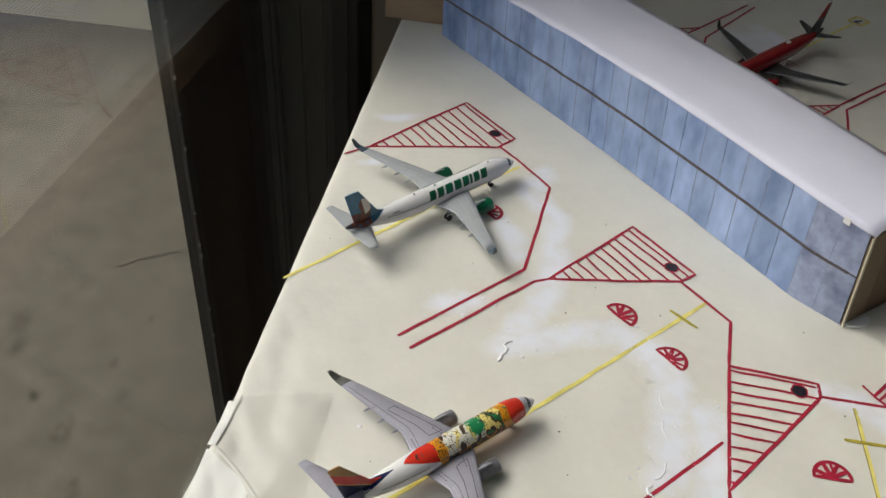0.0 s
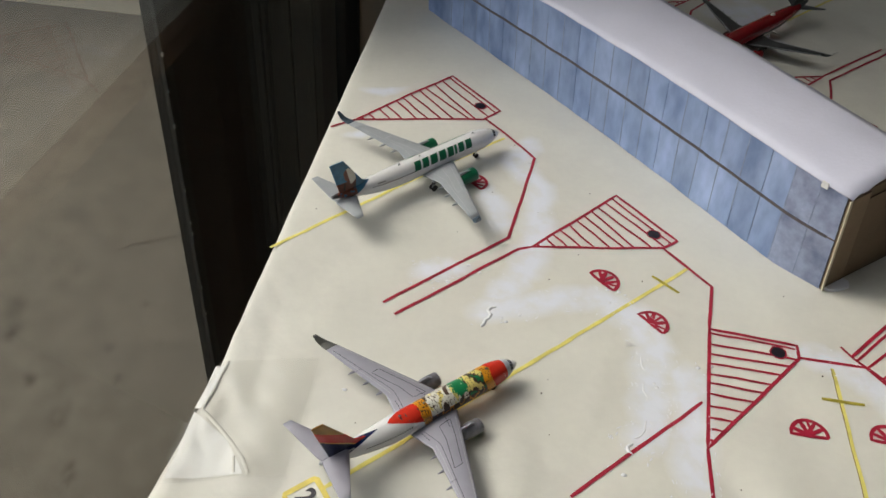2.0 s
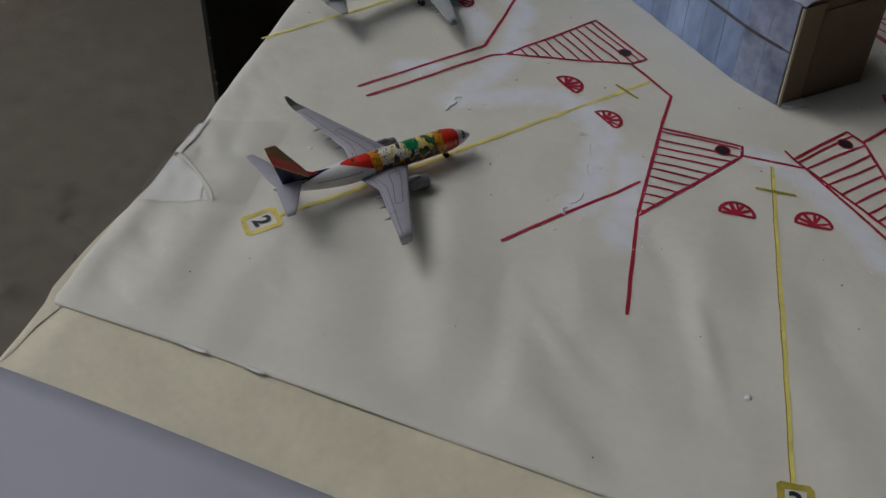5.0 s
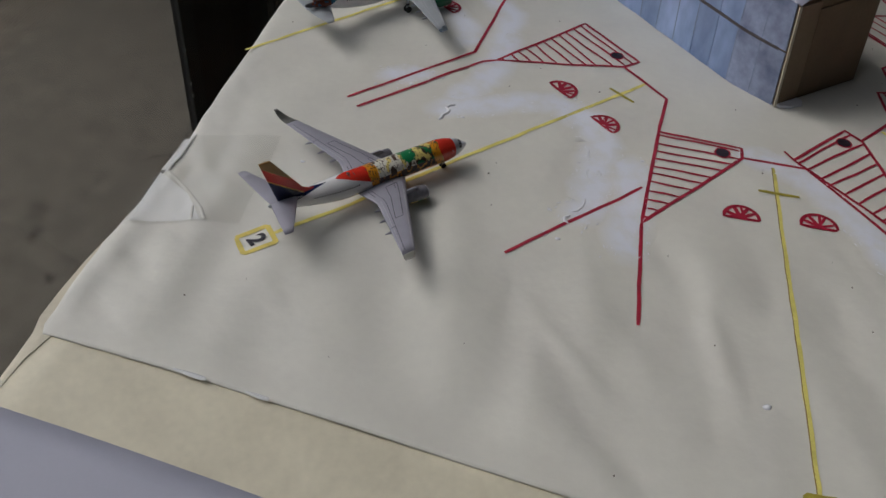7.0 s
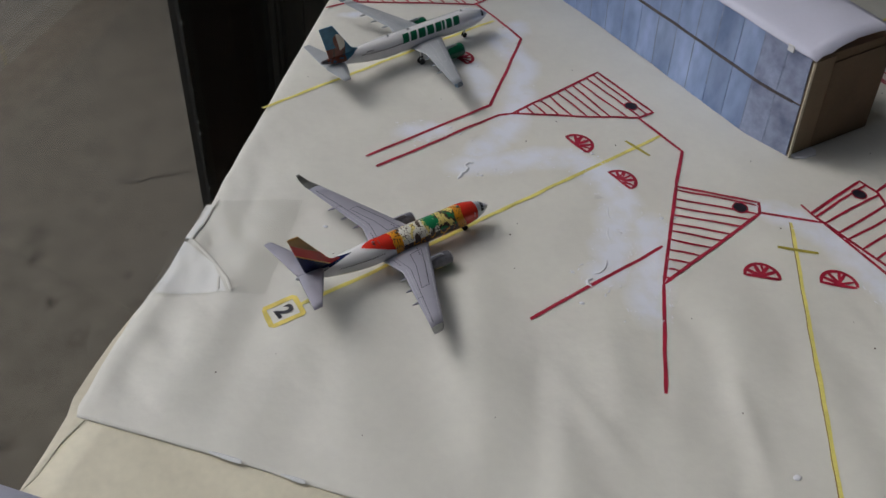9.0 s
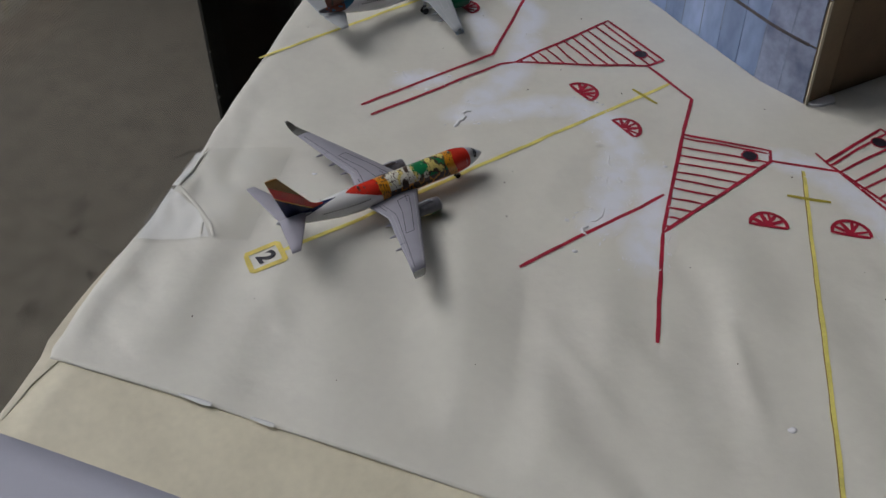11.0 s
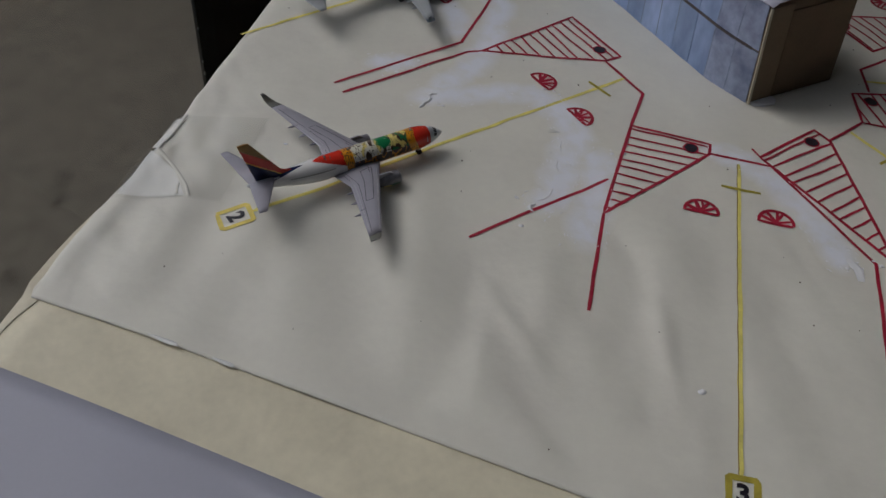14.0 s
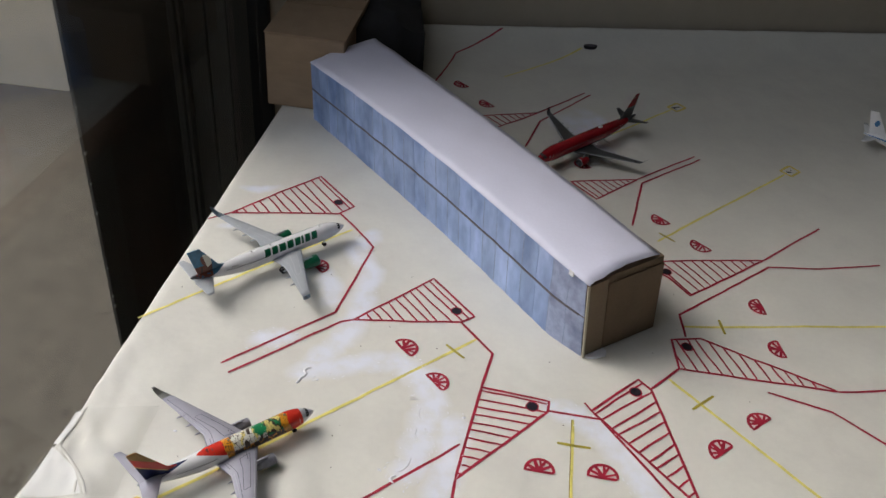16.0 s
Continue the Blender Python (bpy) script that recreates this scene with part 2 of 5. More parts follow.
def screen_material():
    """Woven insect screen: dark threads with open holes between them."""
    m = bpy.data.materials.new("insect_screen")
    m.use_nodes = True
    nt = m.node_tree
    b, out = nt.nodes["Principled BSDF"], nt.nodes["Material Output"]
    b.inputs["Base Color"].default_value = (0.18, 0.17, 0.145, 1)
    b.inputs["Roughness"].default_value = 0.6
    tc = nt.nodes.new("ShaderNodeTexCoord")
    sep = nt.nodes.new("ShaderNodeSeparateXYZ")
    nt.links.new(tc.outputs["Object"], sep.inputs[0])
    tops = []
    for axis in ("X", "Z"):
        mul = nt.nodes.new("ShaderNodeMath")
        mul.operation, mul.inputs[1].default_value = "MULTIPLY", 1 / 0.0015
        fr = nt.nodes.new("ShaderNodeMath")
        fr.operation = "FRACT"
        lt = nt.nodes.new("ShaderNodeMath")
        lt.operation, lt.inputs[1].default_value = "LESS_THAN", 0.135
        nt.links.new(sep.outputs[axis], mul.inputs[0])
        nt.links.new(mul.outputs[0], fr.inputs[0])
        nt.links.new(fr.outputs[0], lt.inputs[0])
        tops.append(lt)
    mx = nt.nodes.new("ShaderNodeMath")
    mx.operation = "MAXIMUM"
    nt.links.new(tops[0].outputs[0], mx.inputs[0])
    nt.links.new(tops[1].outputs[0], mx.inputs[1])
    tr, mix = nt.nodes.new("ShaderNodeBsdfTransparent"), nt.nodes.new("ShaderNodeMixShader")
    nt.links.new(mx.outputs[0], mix.inputs[0])
    nt.links.new(tr.outputs[0], mix.inputs[1])
    nt.links.new(b.outputs[0], mix.inputs[2])
    nt.links.new(mix.outputs[0], out.inputs["Surface"])
    return m


M_SCREEN = screen_material()


# ---- building helpers ----
def mesh_of(bm, name, mats, smooth=False):
    me = bpy.data.meshes.new(name)
    bm.normal_update()
    bm.to_mesh(me)
    bm.free()
    for m in (mats if isinstance(mats, (list, tuple)) else [mats]):
        me.materials.append(m)
    if smooth:
        for p in me.polygons:
            p.use_smooth = True
    return me


def part(name, bm, mats, parent=None, label="", smooth=False):
    ob = new(name, mesh_of(bm, name, mats, smooth))
    if parent is not None:
        ob.parent = parent
    if label:
        ob["label"] = label
    return ob


def empty(name, m=None):
    ob = new(name)
    ob.empty_display_size = 0.01
    if m is not None:
        ob.matrix_world = m
    return ob


def prism(points, z0, z1, bevel=0.0):
    """Upright solid over a plan polygon."""
    bm = bmesh.new()
    lo = [bm.verts.new((x, y, z0)) for x, y in points]
    hi = [bm.verts.new((x, y, z1)) for x, y in points]
    n = len(points)
    bm.faces.new(lo[::-1])
    bm.faces.new(hi)
    for i in range(n):
        bm.faces.new((lo[i], lo[(i + 1) % n], hi[(i + 1) % n], hi[i]))
    bmesh.ops.recalc_face_normals(bm, faces=bm.faces)
    if bevel:
        bmesh.ops.bevel(bm, geom=list(bm.edges), offset=bevel, segments=2, affect="EDGES", profile=0.5)
    return bm


def box(x0, x1, y0, y1, z0, z1, bevel=0.0):
    return prism([(x0, y0), (x1, y0), (x1, y1), (x0, y1)], z0, z1, bevel)


def sheet_between(corners, nu, nv, zf, thick=0.0):
    """Sheet over a plan quad (near a, near b, far b, far a), lifted by zf(x, y)."""
    a, b, c, d = [Vector(p) for p in corners]
    bm = bmesh.new()
    rows = []
    for j in range(nv + 1):
        v = j / nv
        row = []
        for i in range(nu + 1):
            u = i / nu
            p = a.lerp(b, u).lerp(d.lerp(c, u), v)
            row.append(bm.verts.new((p.x, p.y, zf(p.x, p.y))))
        rows.append(row)
    for j in range(nv):
        for i in range(nu):
            bm.faces.new((rows[j][i], rows[j][i + 1], rows[j + 1][i + 1], rows[j + 1][i]))
    if thick:
        geo = bmesh.ops.extrude_face_region(bm, geom=list(bm.faces))
        for e in geo["geom"]:
            if isinstance(e, bmesh.types.BMVert):
                e.co.z -= thick
        bmesh.ops.recalc_face_normals(bm, faces=bm.faces)
    return bm


def bell(x, y, cx, cy, r):
    return math.exp(-((x - cx) ** 2 + (y - cy) ** 2) / (r * r))


FOLDS = []
for (ax, ay), (bx, by), wide, high in (((0.055, 0.147), (0.042, 0.060), 0.0075, 0.0011), ((0.070, 0.110), (0.060, 0.056), 0.0060, -0.0010), ((0.097, 0.110), (0.087, 0.060), 0.0065, 0.0010), ((0.101, 0.092), (0.110, 0.070), 0.0050, -0.0007), ((0.028, 0.088), (0.036, 0.112), 0.0055, -0.0006), ((0.178, 0.093), (0.174, 0.069), 0.0070, -0.0009), ((0.144, 0.118), (0.131, 0.074), 0.0080, 0.0008), ((0.127, 0.095), (0.114, 0.055), 0.0070, -0.0008), ((0.072, 0.073), (0.065, 0.045), 0.0050, 0.0006)):
    far = math.hypot(bx - ax, by - ay)
    FOLDS.append(((ax + bx) / 2, (ay + by) / 2, (bx - ax) / far, (by - ay) / far, far * 0.55, wide, high))
fold_rng = random.Random(21)
for k in range(30):
    an = radians(fold_rng.uniform(70, 125))
    FOLDS.append((fold_rng.uniform(-0.03, 0.20), fold_rng.uniform(0.0, 0.12), math.cos(an), math.sin(an), fold_rng.uniform(0.010, 0.028), fold_rng.uniform(0.003, 0.008), fold_rng.choice((-1, 1)) * fold_rng.uniform(0.0004, 0.0010)))


def paper_z(x, y):
    """Height of the big paper sheet: soft waves and creases."""
    z = 0.0005 * noise.noise((x * 14, y * 14, 0.3)) + 0.0004 * noise.noise((x * 38, y * 30, 6.0)) + 0.00012 * noise.noise((x * 60, y * 60, 2.0))
    across = x + 0.22 * (y - 0.08) + 0.010 * noise.noise((x * 16, y * 11, 5.0))
    env = bell(x, y, 0.07, 0.065, 0.10)
    z += env * (0.00035 * math.sin(across * 2 * math.pi / 0.047 + 0.6) + 0.0013 * noise.noise((across * 30, y * 11, 3.0)))
    # fine crumple all over the sheet
    z += 0.00030 * (abs(noise.noise((x * 62 + 3, y * 55, 21.0))) - 0.2) + 0.00013 * noise.noise((x * 130, y * 120, 22.0))
    # broad dents and short pinched folds beside the small airliner
    for cx, cy, dx, dy, ln, wd, h in FOLDS:
        px, py = x - cx, y - cy
        al, ac = px * dx + py * dy, px * dy - py * dx
        if abs(al) < 2.2 * ln and abs(ac) < 3 * wd:
            z += 0.78 * h * math.exp(-(al / ln) ** 2 - (ac / wd) ** 2)
    env2 = bell(x, y, -0.045, 0.13, 0.05)
    z += env2 * 0.0007 * math.sin((x * 0.95 - y * 0.3) * 2 * math.pi / 0.026)
    rim = x - (-0.0745 + (y - 0.0835) * 0.2795)
    if rim < 0.035 and y < 0.26:
        crumple = abs(noise.noise((x * 75 + y * 25, y * 34, 14.0))) - 0.25 + 0.4 * noise.noise((x * 150, y * 90, 15.0))
        z += 0.0024 * crumple * max(0.0, 1 - max(0.0, rim) / 0.035) * math.exp(-((y - 0.145) / 0.07) ** 2)
    past = y - (0.0835 - 0.42 * (x + 0.0745))
    if y > 0.555:
        z += 0.016 * ((y - 0.555) / 0.048) ** 2
    return z * min(1.0, 0.25 + max(0.0, past) / 0.02)


def resample(points, step):
    out = []
    for a, b in zip(points, points[1:]):
        a, b = Vector(a), Vector(b)
        n = max(1, int((b - a).length / step))
        out += [a.lerp(b, i / n) for i in range(n)]
    out.append(Vector(points[-1]))
    return out


def stroke(bm, points, width, lift, wobble=0.00025, seed=0.0, uneven=0.12, step=0.003, mat_index=0):
    """A pen stroke along a plan polyline, lying on the big sheet."""
    pts = resample(points, step)
    prev = None
    n = len(pts)
    for i, p in enumerate(pts):
        q = pts[min(i + 1, n - 1)] - pts[max(i - 1, 0)]
        if q.length < 1e-9:
            continue
        q.normalize()
        side = Vector((-q.y, q.x))
        off = wobble * noise.noise((p.x * 90 + seed, p.y * 90, seed))
        w = width * 0.5 * (1 + uneven * noise.noise((p.x * 200 + seed, p.y * 200, 7.0)))
        if i in (0, n - 1):
            w *= 0.75
        row = []
        for s in (1, -1):
            c = p + side * (off + s * w)
            row.append(bm.verts.new((c.x, c.y, paper_z(c.x, c.y) + lift)))
        if prev:
            f = bm.faces.new((prev[0], prev[1], row[1], row[0]))
            f.material_index = mat_index
        prev = row
    return bm


# ---- setting ----
# window line: origin, direction along it, direction out of the house
W0, WD, WN = Vector((-0.0645, 0.3525)), Vector((0.293, 0.956)), Vector((-0.956, 0.293))
FLOOR_Z = -0.76


def win(s, o):
    """Plan point s metres along the window line and o metres outside it."""
    p = W0 + WD * s + WN * o
    return p.x, p.y


def win_block(s0, s1, o0, o1, z0, z1, bevel=0.0):
    return prism([win(s0, o0), win(s1, o0), win(s1, o1), win(s0, o1)], z0, z1, bevel)


ground = part("ground", sheet_between([(-60, -60), (60, -60), (60, 60), (-60, 60)], 8, 8, lambda x, y: FLOOR_Z - 0.02), M_CONCRETE)
tagged(ground, "stained grey concrete patio outside the glass door", "ground", kind="structure")


def ground_stain(cx, cy, rx, ry, seed):
    """Flat damp mark on the concrete that fades out to a ragged rim."""
    bm = bmesh.new()
    cover = bm.verts.layers.float.new("cover")
    z = FLOOR_Z - 0.0195
    mid = bm.verts.new((cx, cy, z))
    mid[cover] = 1.0
    rings = []
    for f in (0.35, 0.7, 1.0):
        ring = []
        for k in range(28):
            a = 2 * math.pi * k / 28
            g = f * (1 + 0.5 * noise.noise((math.cos(a) * 1.6, math.sin(a) * 1.6, seed)))
            v = bm.verts.new((cx + rx * g * math.cos(a), cy + ry * g * math.sin(a), z))
            v[cover] = 1.0 - f
            ring.append(v)
        rings.append(ring)
    for k in range(28):
        j = (k + 1) % 28
        bm.faces.new((mid, rings[0][k], rings[0][j]))
        for a, b in zip(rings, rings[1:]):
            bm.faces.new((a[k], b[k], b[j], a[j]))
    part("stain", bm, M_STAIN, ground, "dark damp stain on the concrete")


for k, (x, y, s) in enumerate(((-0.50, 1.03, 0.035), (-0.49, 0.97, 0.028), (-0.343, 0.926, 0.016), (-0.321, 0.863, 0.020), (-0.446, 0.871, 0.022), (-0.39, 0.80, 0.03), (-0.30, 1.02, 0.010), (-0.42, 1.10, 0.014), (-0.36, 0.70, 0.022), (-0.52, 0.80, 0.03), (-0.27, 0.93, 0.008), (-0.45, 0.62, 0.03))):
    ground_stain(x, y, s * 0.6, s * 0.9, 3.0 + 2 * k)
bm = bmesh.new()
prev = None
for i, (x, y) in enumerate(((-0.372, 1.150), (-0.366, 1.154), (-0.352, 1.160), (-0.340, 1.171), (-0.328, 1.170), (-0.317, 1.174), (-0.300, 1.177), (-0.285, 1.184), (-0.270, 1.185))):
    h = (0.0008, 0.0022, 0.0017, 0.0028, 0.0018, 0.0026, 0.0015, 0.0018, 0.0006)[i]
    row = [bm.verts.new((x, y - h, FLOOR_Z - 0.0192)), bm.verts.new((x + 0.001, y + h, FLOOR_Z - 0.0192))]
    if prev:
        bm.faces.new((prev[0], row[0], row[1], prev[1]))
    prev = row
part("crack", bm, M_CRACK, ground, "dark crack in the concrete")
floor = part("floor", prism([win(-2.6, -0.02), (2.2, -2.6), (2.2, 0.72), win(0.40, -0.02)], FLOOR_Z - 0.015, FLOOR_Z), M_FLOOR)
tagged(floor, "brown carpeted floor under the table", "floor", kind="structure")
# out of view; its dark colour limits bounce onto the table
ceiling = part("ceiling", prism([win(-2.7, 0.15), (2.3, -2.7), (2.3, 0.8), win(0.5, 0.15)], 1.6, 1.7), M_CEIL)
tagged(ceiling, "unseen ceiling, darkened to cut bounced light", "ceiling", kind="structure")
wall_north = part("wall_north", box(0.006, 2.3, 0.606, 0.72, FLOOR_Z, 1.6), M_WALL)
tagged(wall_north, "shaded beige painted wall behind the table", "wall", kind="structure")
# east and south walls are unseen, coloured dark to hold back fill light
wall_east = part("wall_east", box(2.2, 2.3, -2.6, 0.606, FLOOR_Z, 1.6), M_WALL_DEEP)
tagged(wall_east, "unseen room wall, darkened to cut bounced light", "wall", kind="structure")
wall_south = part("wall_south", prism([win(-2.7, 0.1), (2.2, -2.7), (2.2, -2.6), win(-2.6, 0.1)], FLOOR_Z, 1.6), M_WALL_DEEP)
tagged(wall_south, "unseen room wall, darkened to cut bounced light", "wall", kind="structure")
wall_west = part("wall_west", win_block(-2.6, 0.45, -0.03, 0.10, 1.32, 1.6), M_WALL)
tagged(wall_west, "beige painted wall above the glass door", "wall", kind="structure")
# added out of view: blocks daylight from the south part of the opening
wall_west_end = part("wall_west_end", win_block(-2.6, -0.62, -0.03, 0.10, FLOOR_Z, 1.32), M_WALL)
tagged(wall_west_end, "unseen wall added to narrow the door's light", "wall", kind="structure")
garden_wall = part("wall_outside", prism([(-4.5, 3.05), (0.3, 1.85), (0.37, 2.12), (-4.43, 3.32)], FLOOR_Z - 0.02, 0.35), M_STUCCO)
tagged(garden_wall, "sand-coloured stucco wall across the patio", "wall", kind="structure")

door = empty("door_1")
tagged(door, "sliding glass door with dark bronze metal stiles", "glass door", kind="structure")
pane = part("pane", win_block(-0.62, 0.262, -0.003, 0.003, FLOOR_Z + 0.04, 1.32), M_GLASS, door, "clear reflecting glass")
pane.visible_shadow = False
part("stile", win_block(0.088, 0.238, 0.0650, 0.0680, FLOOR_Z, 1.32, 0.0008), M_BRONZE, door, "dark bronze stile with chipped edge")
part("stile_lip", win_block(0.2385, 0.2450, 0.0600, 0.0690, FLOOR_Z, 1.32, 0.0008), M_BRONZE, door)
part("track_rib", win_block(0.2455, 0.2560, 0.0580, 0.0690, FLOOR_Z, 1.32, 0.001), M_BRONZE, door)
part("track_rib", win_block(0.2860, 0.2950, 0.0520, 0.0690, FLOOR_Z, 1.32, 0.001), M_BRONZE, door)
# jamb blocks coloured as dark as the shaded recess; the second hides the wall end
part("jamb", win_block(0.2450, 0.50, 0.0695, 0.16, FLOOR_Z, 1.6), M_BRONZE_DEEP, door, "jamb with the recess's deep shade in its colour")
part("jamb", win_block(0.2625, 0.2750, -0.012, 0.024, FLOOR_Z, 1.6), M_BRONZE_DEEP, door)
part("jamb_face", win_block(0.2610, 0.2750, 0.0245, 0.042, FLOOR_Z, 1.6, 0.001), M_BRONZE, door, "dark grey-green metal jamb")
part("jamb_face", win_block(0.2580, 0.2750, 0.0425, 0.0598, FLOOR_Z, 1.6, 0.001), M_BRONZE, door)
part("head_rail", win_block(-0.62, 0.36, -0.02, 0.10, 1.322, 1.36), M_BRONZE, door)
part("sill_rail", win_block(-0.62, 0.36, -0.02, 0.10, FLOOR_Z, FLOOR_Z + 0.035), M_BRONZE, door)
rng = random.Random(4)
for k in range(9):
    z = -0.24 + 0.030 * k + rng.uniform(-0.014, 0.014)
    h = rng.uniform(0.001, 0.003)
    part("paint_chip", win_block(0.0872, 0.0872 + rng.uniform(0.0008, 0.002), 0.0645, 0.0655, z, z + h), M_CHIP, door)

screen = empty("insect_screen", Matrix.Translation((*win(-0.80, 0.075), 0)) @ pose(0, 0, 0, 0, 0, math.degrees(math.atan2(WD.y, WD.x))))
tagged(screen, "fine grey woven insect screen outside the glass", "screen")
bm = bmesh.new()
vs = [bm.verts.new(c) for c in ((0.18, 0, FLOOR_Z + 0.02), (0.90, 0, FLOOR_Z + 0.02), (0.90, 0, 1.3), (0.18, 0, 1.3))]
bm.faces.new(vs)
mesh_part = part("mesh", bm, M_SCREEN, screen)

# table under the paper
table = empty("table")
tagged(table, "wooden table covered with white paper beside the door", "table")
part("tabletop", prism([(-0.178, -0.28), (0.95, -0.28), (0.95, 0.604), (0.0725, 0.604)], -0.026, -0.0022, 0.0008), M_TABLE, table)
for x, y in ((-0.11, -0.22), (0.88, -0.22), (0.88, 0.54), (0.10, 0.54)):
    part("leg", box(x, x + 0.045, y, y + 0.045, FLOOR_Z, -0.026, 0.003), M_TABLE, table)

# ---- paper on the table ----
def tape_drop(x, y):
    """How far sheet and tape sink towards the window edge where the tape pulls them down."""
    edge = -0.0745 + (y - 0.0835) * 0.2795 - 0.002
    k = max(0.0, 1 - max(0.0, x - edge) / 0.016)
    return 0.0020 * k * k * max(0.0, 1 - ((y - 0.155) / 0.040) ** 2)


def window_swell(x, y):
    """How far the sheet is pushed out over the window side of the table."""
    near = max(0.0, 1 - (x - (-0.0745 + (y - 0.0835) * 0.2795)) / 0.05)
    k = min(1.0, max(0.0, (0.190 - y) / 0.075))
    return 0.0043 * k * k * (3 - 2 * k) * min(1.0, near)


def sheet_top(x, y):
    """Height of the finished sheet near the window edge."""
    return paper_z(x + window_swell(x, y), y) - tape_drop(x, y)


def edge_bow(bm):
    """The sheet's window edge swells outwards where it wraps over the table."""
    for v in bm.verts:
        edge = -0.0745 + (v.co.y - 0.0835) * 0.2795
        inward = v.co.x - edge
        v.co.x -= window_swell(v.co.x, v.co.y)
        curl = max(0.0, 1 - inward / 0.006)
        v.co.z -= 0.0010 * curl * curl + tape_drop(v.co.x, v.co.y)
    return bm


big_paper = part("paper_sheet", edge_bow(sheet_between([(-0.0745, 0.0835), (0.86, -0.309), (0.93, 0.603), (0.0707, 0.603)], 560, 390, paper_z, 0.0003)), M_PAPER, smooth=True)
tagged(big_paper, "large wrinkled off-white paper sheet covering the table", "paper sheet")


def cream_z(x, y):
    past = max(0.0, y - (0.0835 - 0.42 * (x + 0.0745)) - 0.002)
    return -0.0009 - min(0.0012, past * 0.15) + 0.0004 * (noise.noise((x * 25, y * 25, 9.0)) + 1) * 0.5 - 0.010 * max(0.0, (-0.108 + 0.345 * y) - x)


cream = part("cream_paper_sheet", sheet_between([(-0.150, -0.10), (0.80, -0.49), (0.86, -0.25), (-0.0752, 0.0905)], 90, 40, cream_z, 0.0002), M_CREAM, smooth=True)
tagged(cream, "cream paper sheet lying under the white paper", "paper sheet")

STRIP = ((-0.0845, 0.0625, -0.0888, 0.0570, -0.0006, -0.0010), (-0.0800, 0.0735, -0.0842, 0.0705, -0.0003, -0.0009), (-0.0742, 0.0826, -0.0804, 0.0838, -0.0004, -0.0009), (-0.0745, 0.0900, -0.0800, 0.0905, -0.0014, -0.0010), (-0.0715, 0.1000, -0.0768, 0.1010, -0.0016, -0.0012), (-0.0675, 0.1130, -0.0722, 0.1140, -0.0017, -0.0014), (-0.0640, 0.1260, -0.0668, 0.1268, -0.0018, -0.0016))
# cream edge strip showing past the white sheet along the window side
bm = bmesh.new()
rows = []
for ix, iy, ox, oy, zi, zo in STRIP:
    rows.append([bm.verts.new((ix, iy, zi)), bm.verts.new(((ix + ox) / 2, (iy + oy) / 2, (zi + zo) / 2 + 0.0002)), bm.verts.new((ox, oy, zo))])
for a, b in zip(rows, rows[1:]):
    for k in (0, 1):
        bm.faces.new((a[k], b[k], b[k + 1], a[k + 1]))
bmesh.ops.recalc_face_normals(bm, faces=bm.faces)
bmesh.ops.solidify(bm, geom=list(bm.faces), thickness=0.0002)
ob = part("folded_paper_edge", bm, M_CREAM)
tagged(ob, "narrow cream paper fold curled over the table edge", "paper fold")

# raised lips of the white sheet along its torn edge
for a, b, w in (((-0.0365, 0.0676), (-0.0265, 0.0634), 0.0013), ((-0.0150, 0.0586), (-0.0080, 0.0556), 0.0012)):
    bm = bmesh.new()
    rows = []
    for i in range(13):
        u = i / 12
        p = Vector(a).lerp(Vector(b), u)
        lip = w * (0.25 + 0.75 * math.sin(math.pi * (0.05 + 0.9 * u)) ** 0.5) * (0.55 + 0.6 * u)
        top = max(paper_z(p.x, p.y), 0.0)
        rows.append([bm.verts.new((p.x, p.y + lip * 0.7, top + 0.0007)), bm.verts.new((p.x, p.y, top + 0.0012)), bm.verts.new((p.x - lip * 0.3, p.y - lip * 0.8, top + 0.0008))])
    for r0, r1 in zip(rows, rows[1:]):
        for k2 in (0, 1):
            bm.faces.new((r0[k2], r0[k2 + 1], r1[k2 + 1], r1[k2]))
    bmesh.ops.recalc_face_normals(bm, faces=bm.faces)
    bmesh.ops.solidify(bm, geom=list(bm.faces), thickness=0.0002)
    ob = part("torn_paper_lip", bm, M_WHITE)
    tagged(ob, "small white torn lip curling up at the paper edge", "paper scrap")

# loose bluish-white sheet in the foreground, its shade put into a greyer colour
S0, S1, S2 = Vector((-0.1065, 0.0655)), Vector((0.9225, -0.3860)), Vector((-0.386, -0.9225))


def loose_z(x, y):
    q = Vector((x, y)) - S0
    u, v = q.dot(S1), q.dot(S2)
    return 0.0004 + 0.004 * math.exp(-((u - 0.10) / 0.06) ** 2) * max(0, min(1, v / 0.05)) + 0.0015 * math.sin(u * 26 + v * 12)


c0, c1 = S0 + S2 * 0.21, S0 + S2 * 0.21 + S1 * 0.297
loose = part("loose_paper_sheet", sheet_between([tuple(c0), tuple(c1), tuple(S0 + S1 * 0.297), tuple(S0)], 40, 30, loose_z, 0.0002), M_SHEET, smooth=True)
tagged(loose, "plain bluish-white sheet lying over the cream paper", "paper sheet")

# clear tape over the table edge, with a crease
TAPE = [(-0.0632, 0.1322), (-0.0233, 0.1314), (-0.0112, 0.1810), (-0.0470, 0.1826)]
tape = empty("clear_tape")
tagged(tape, "glossy clear tape wrapped over the table edge", "tape")
part("film", sheet_between(TAPE, 24, 24, lambda x, y: sheet_top(x, y) + 0.0006 + 0.0003 * noise.noise((x * 110, y * 60, 3)), 0.0), M_TAPE, tape, smooth=True)
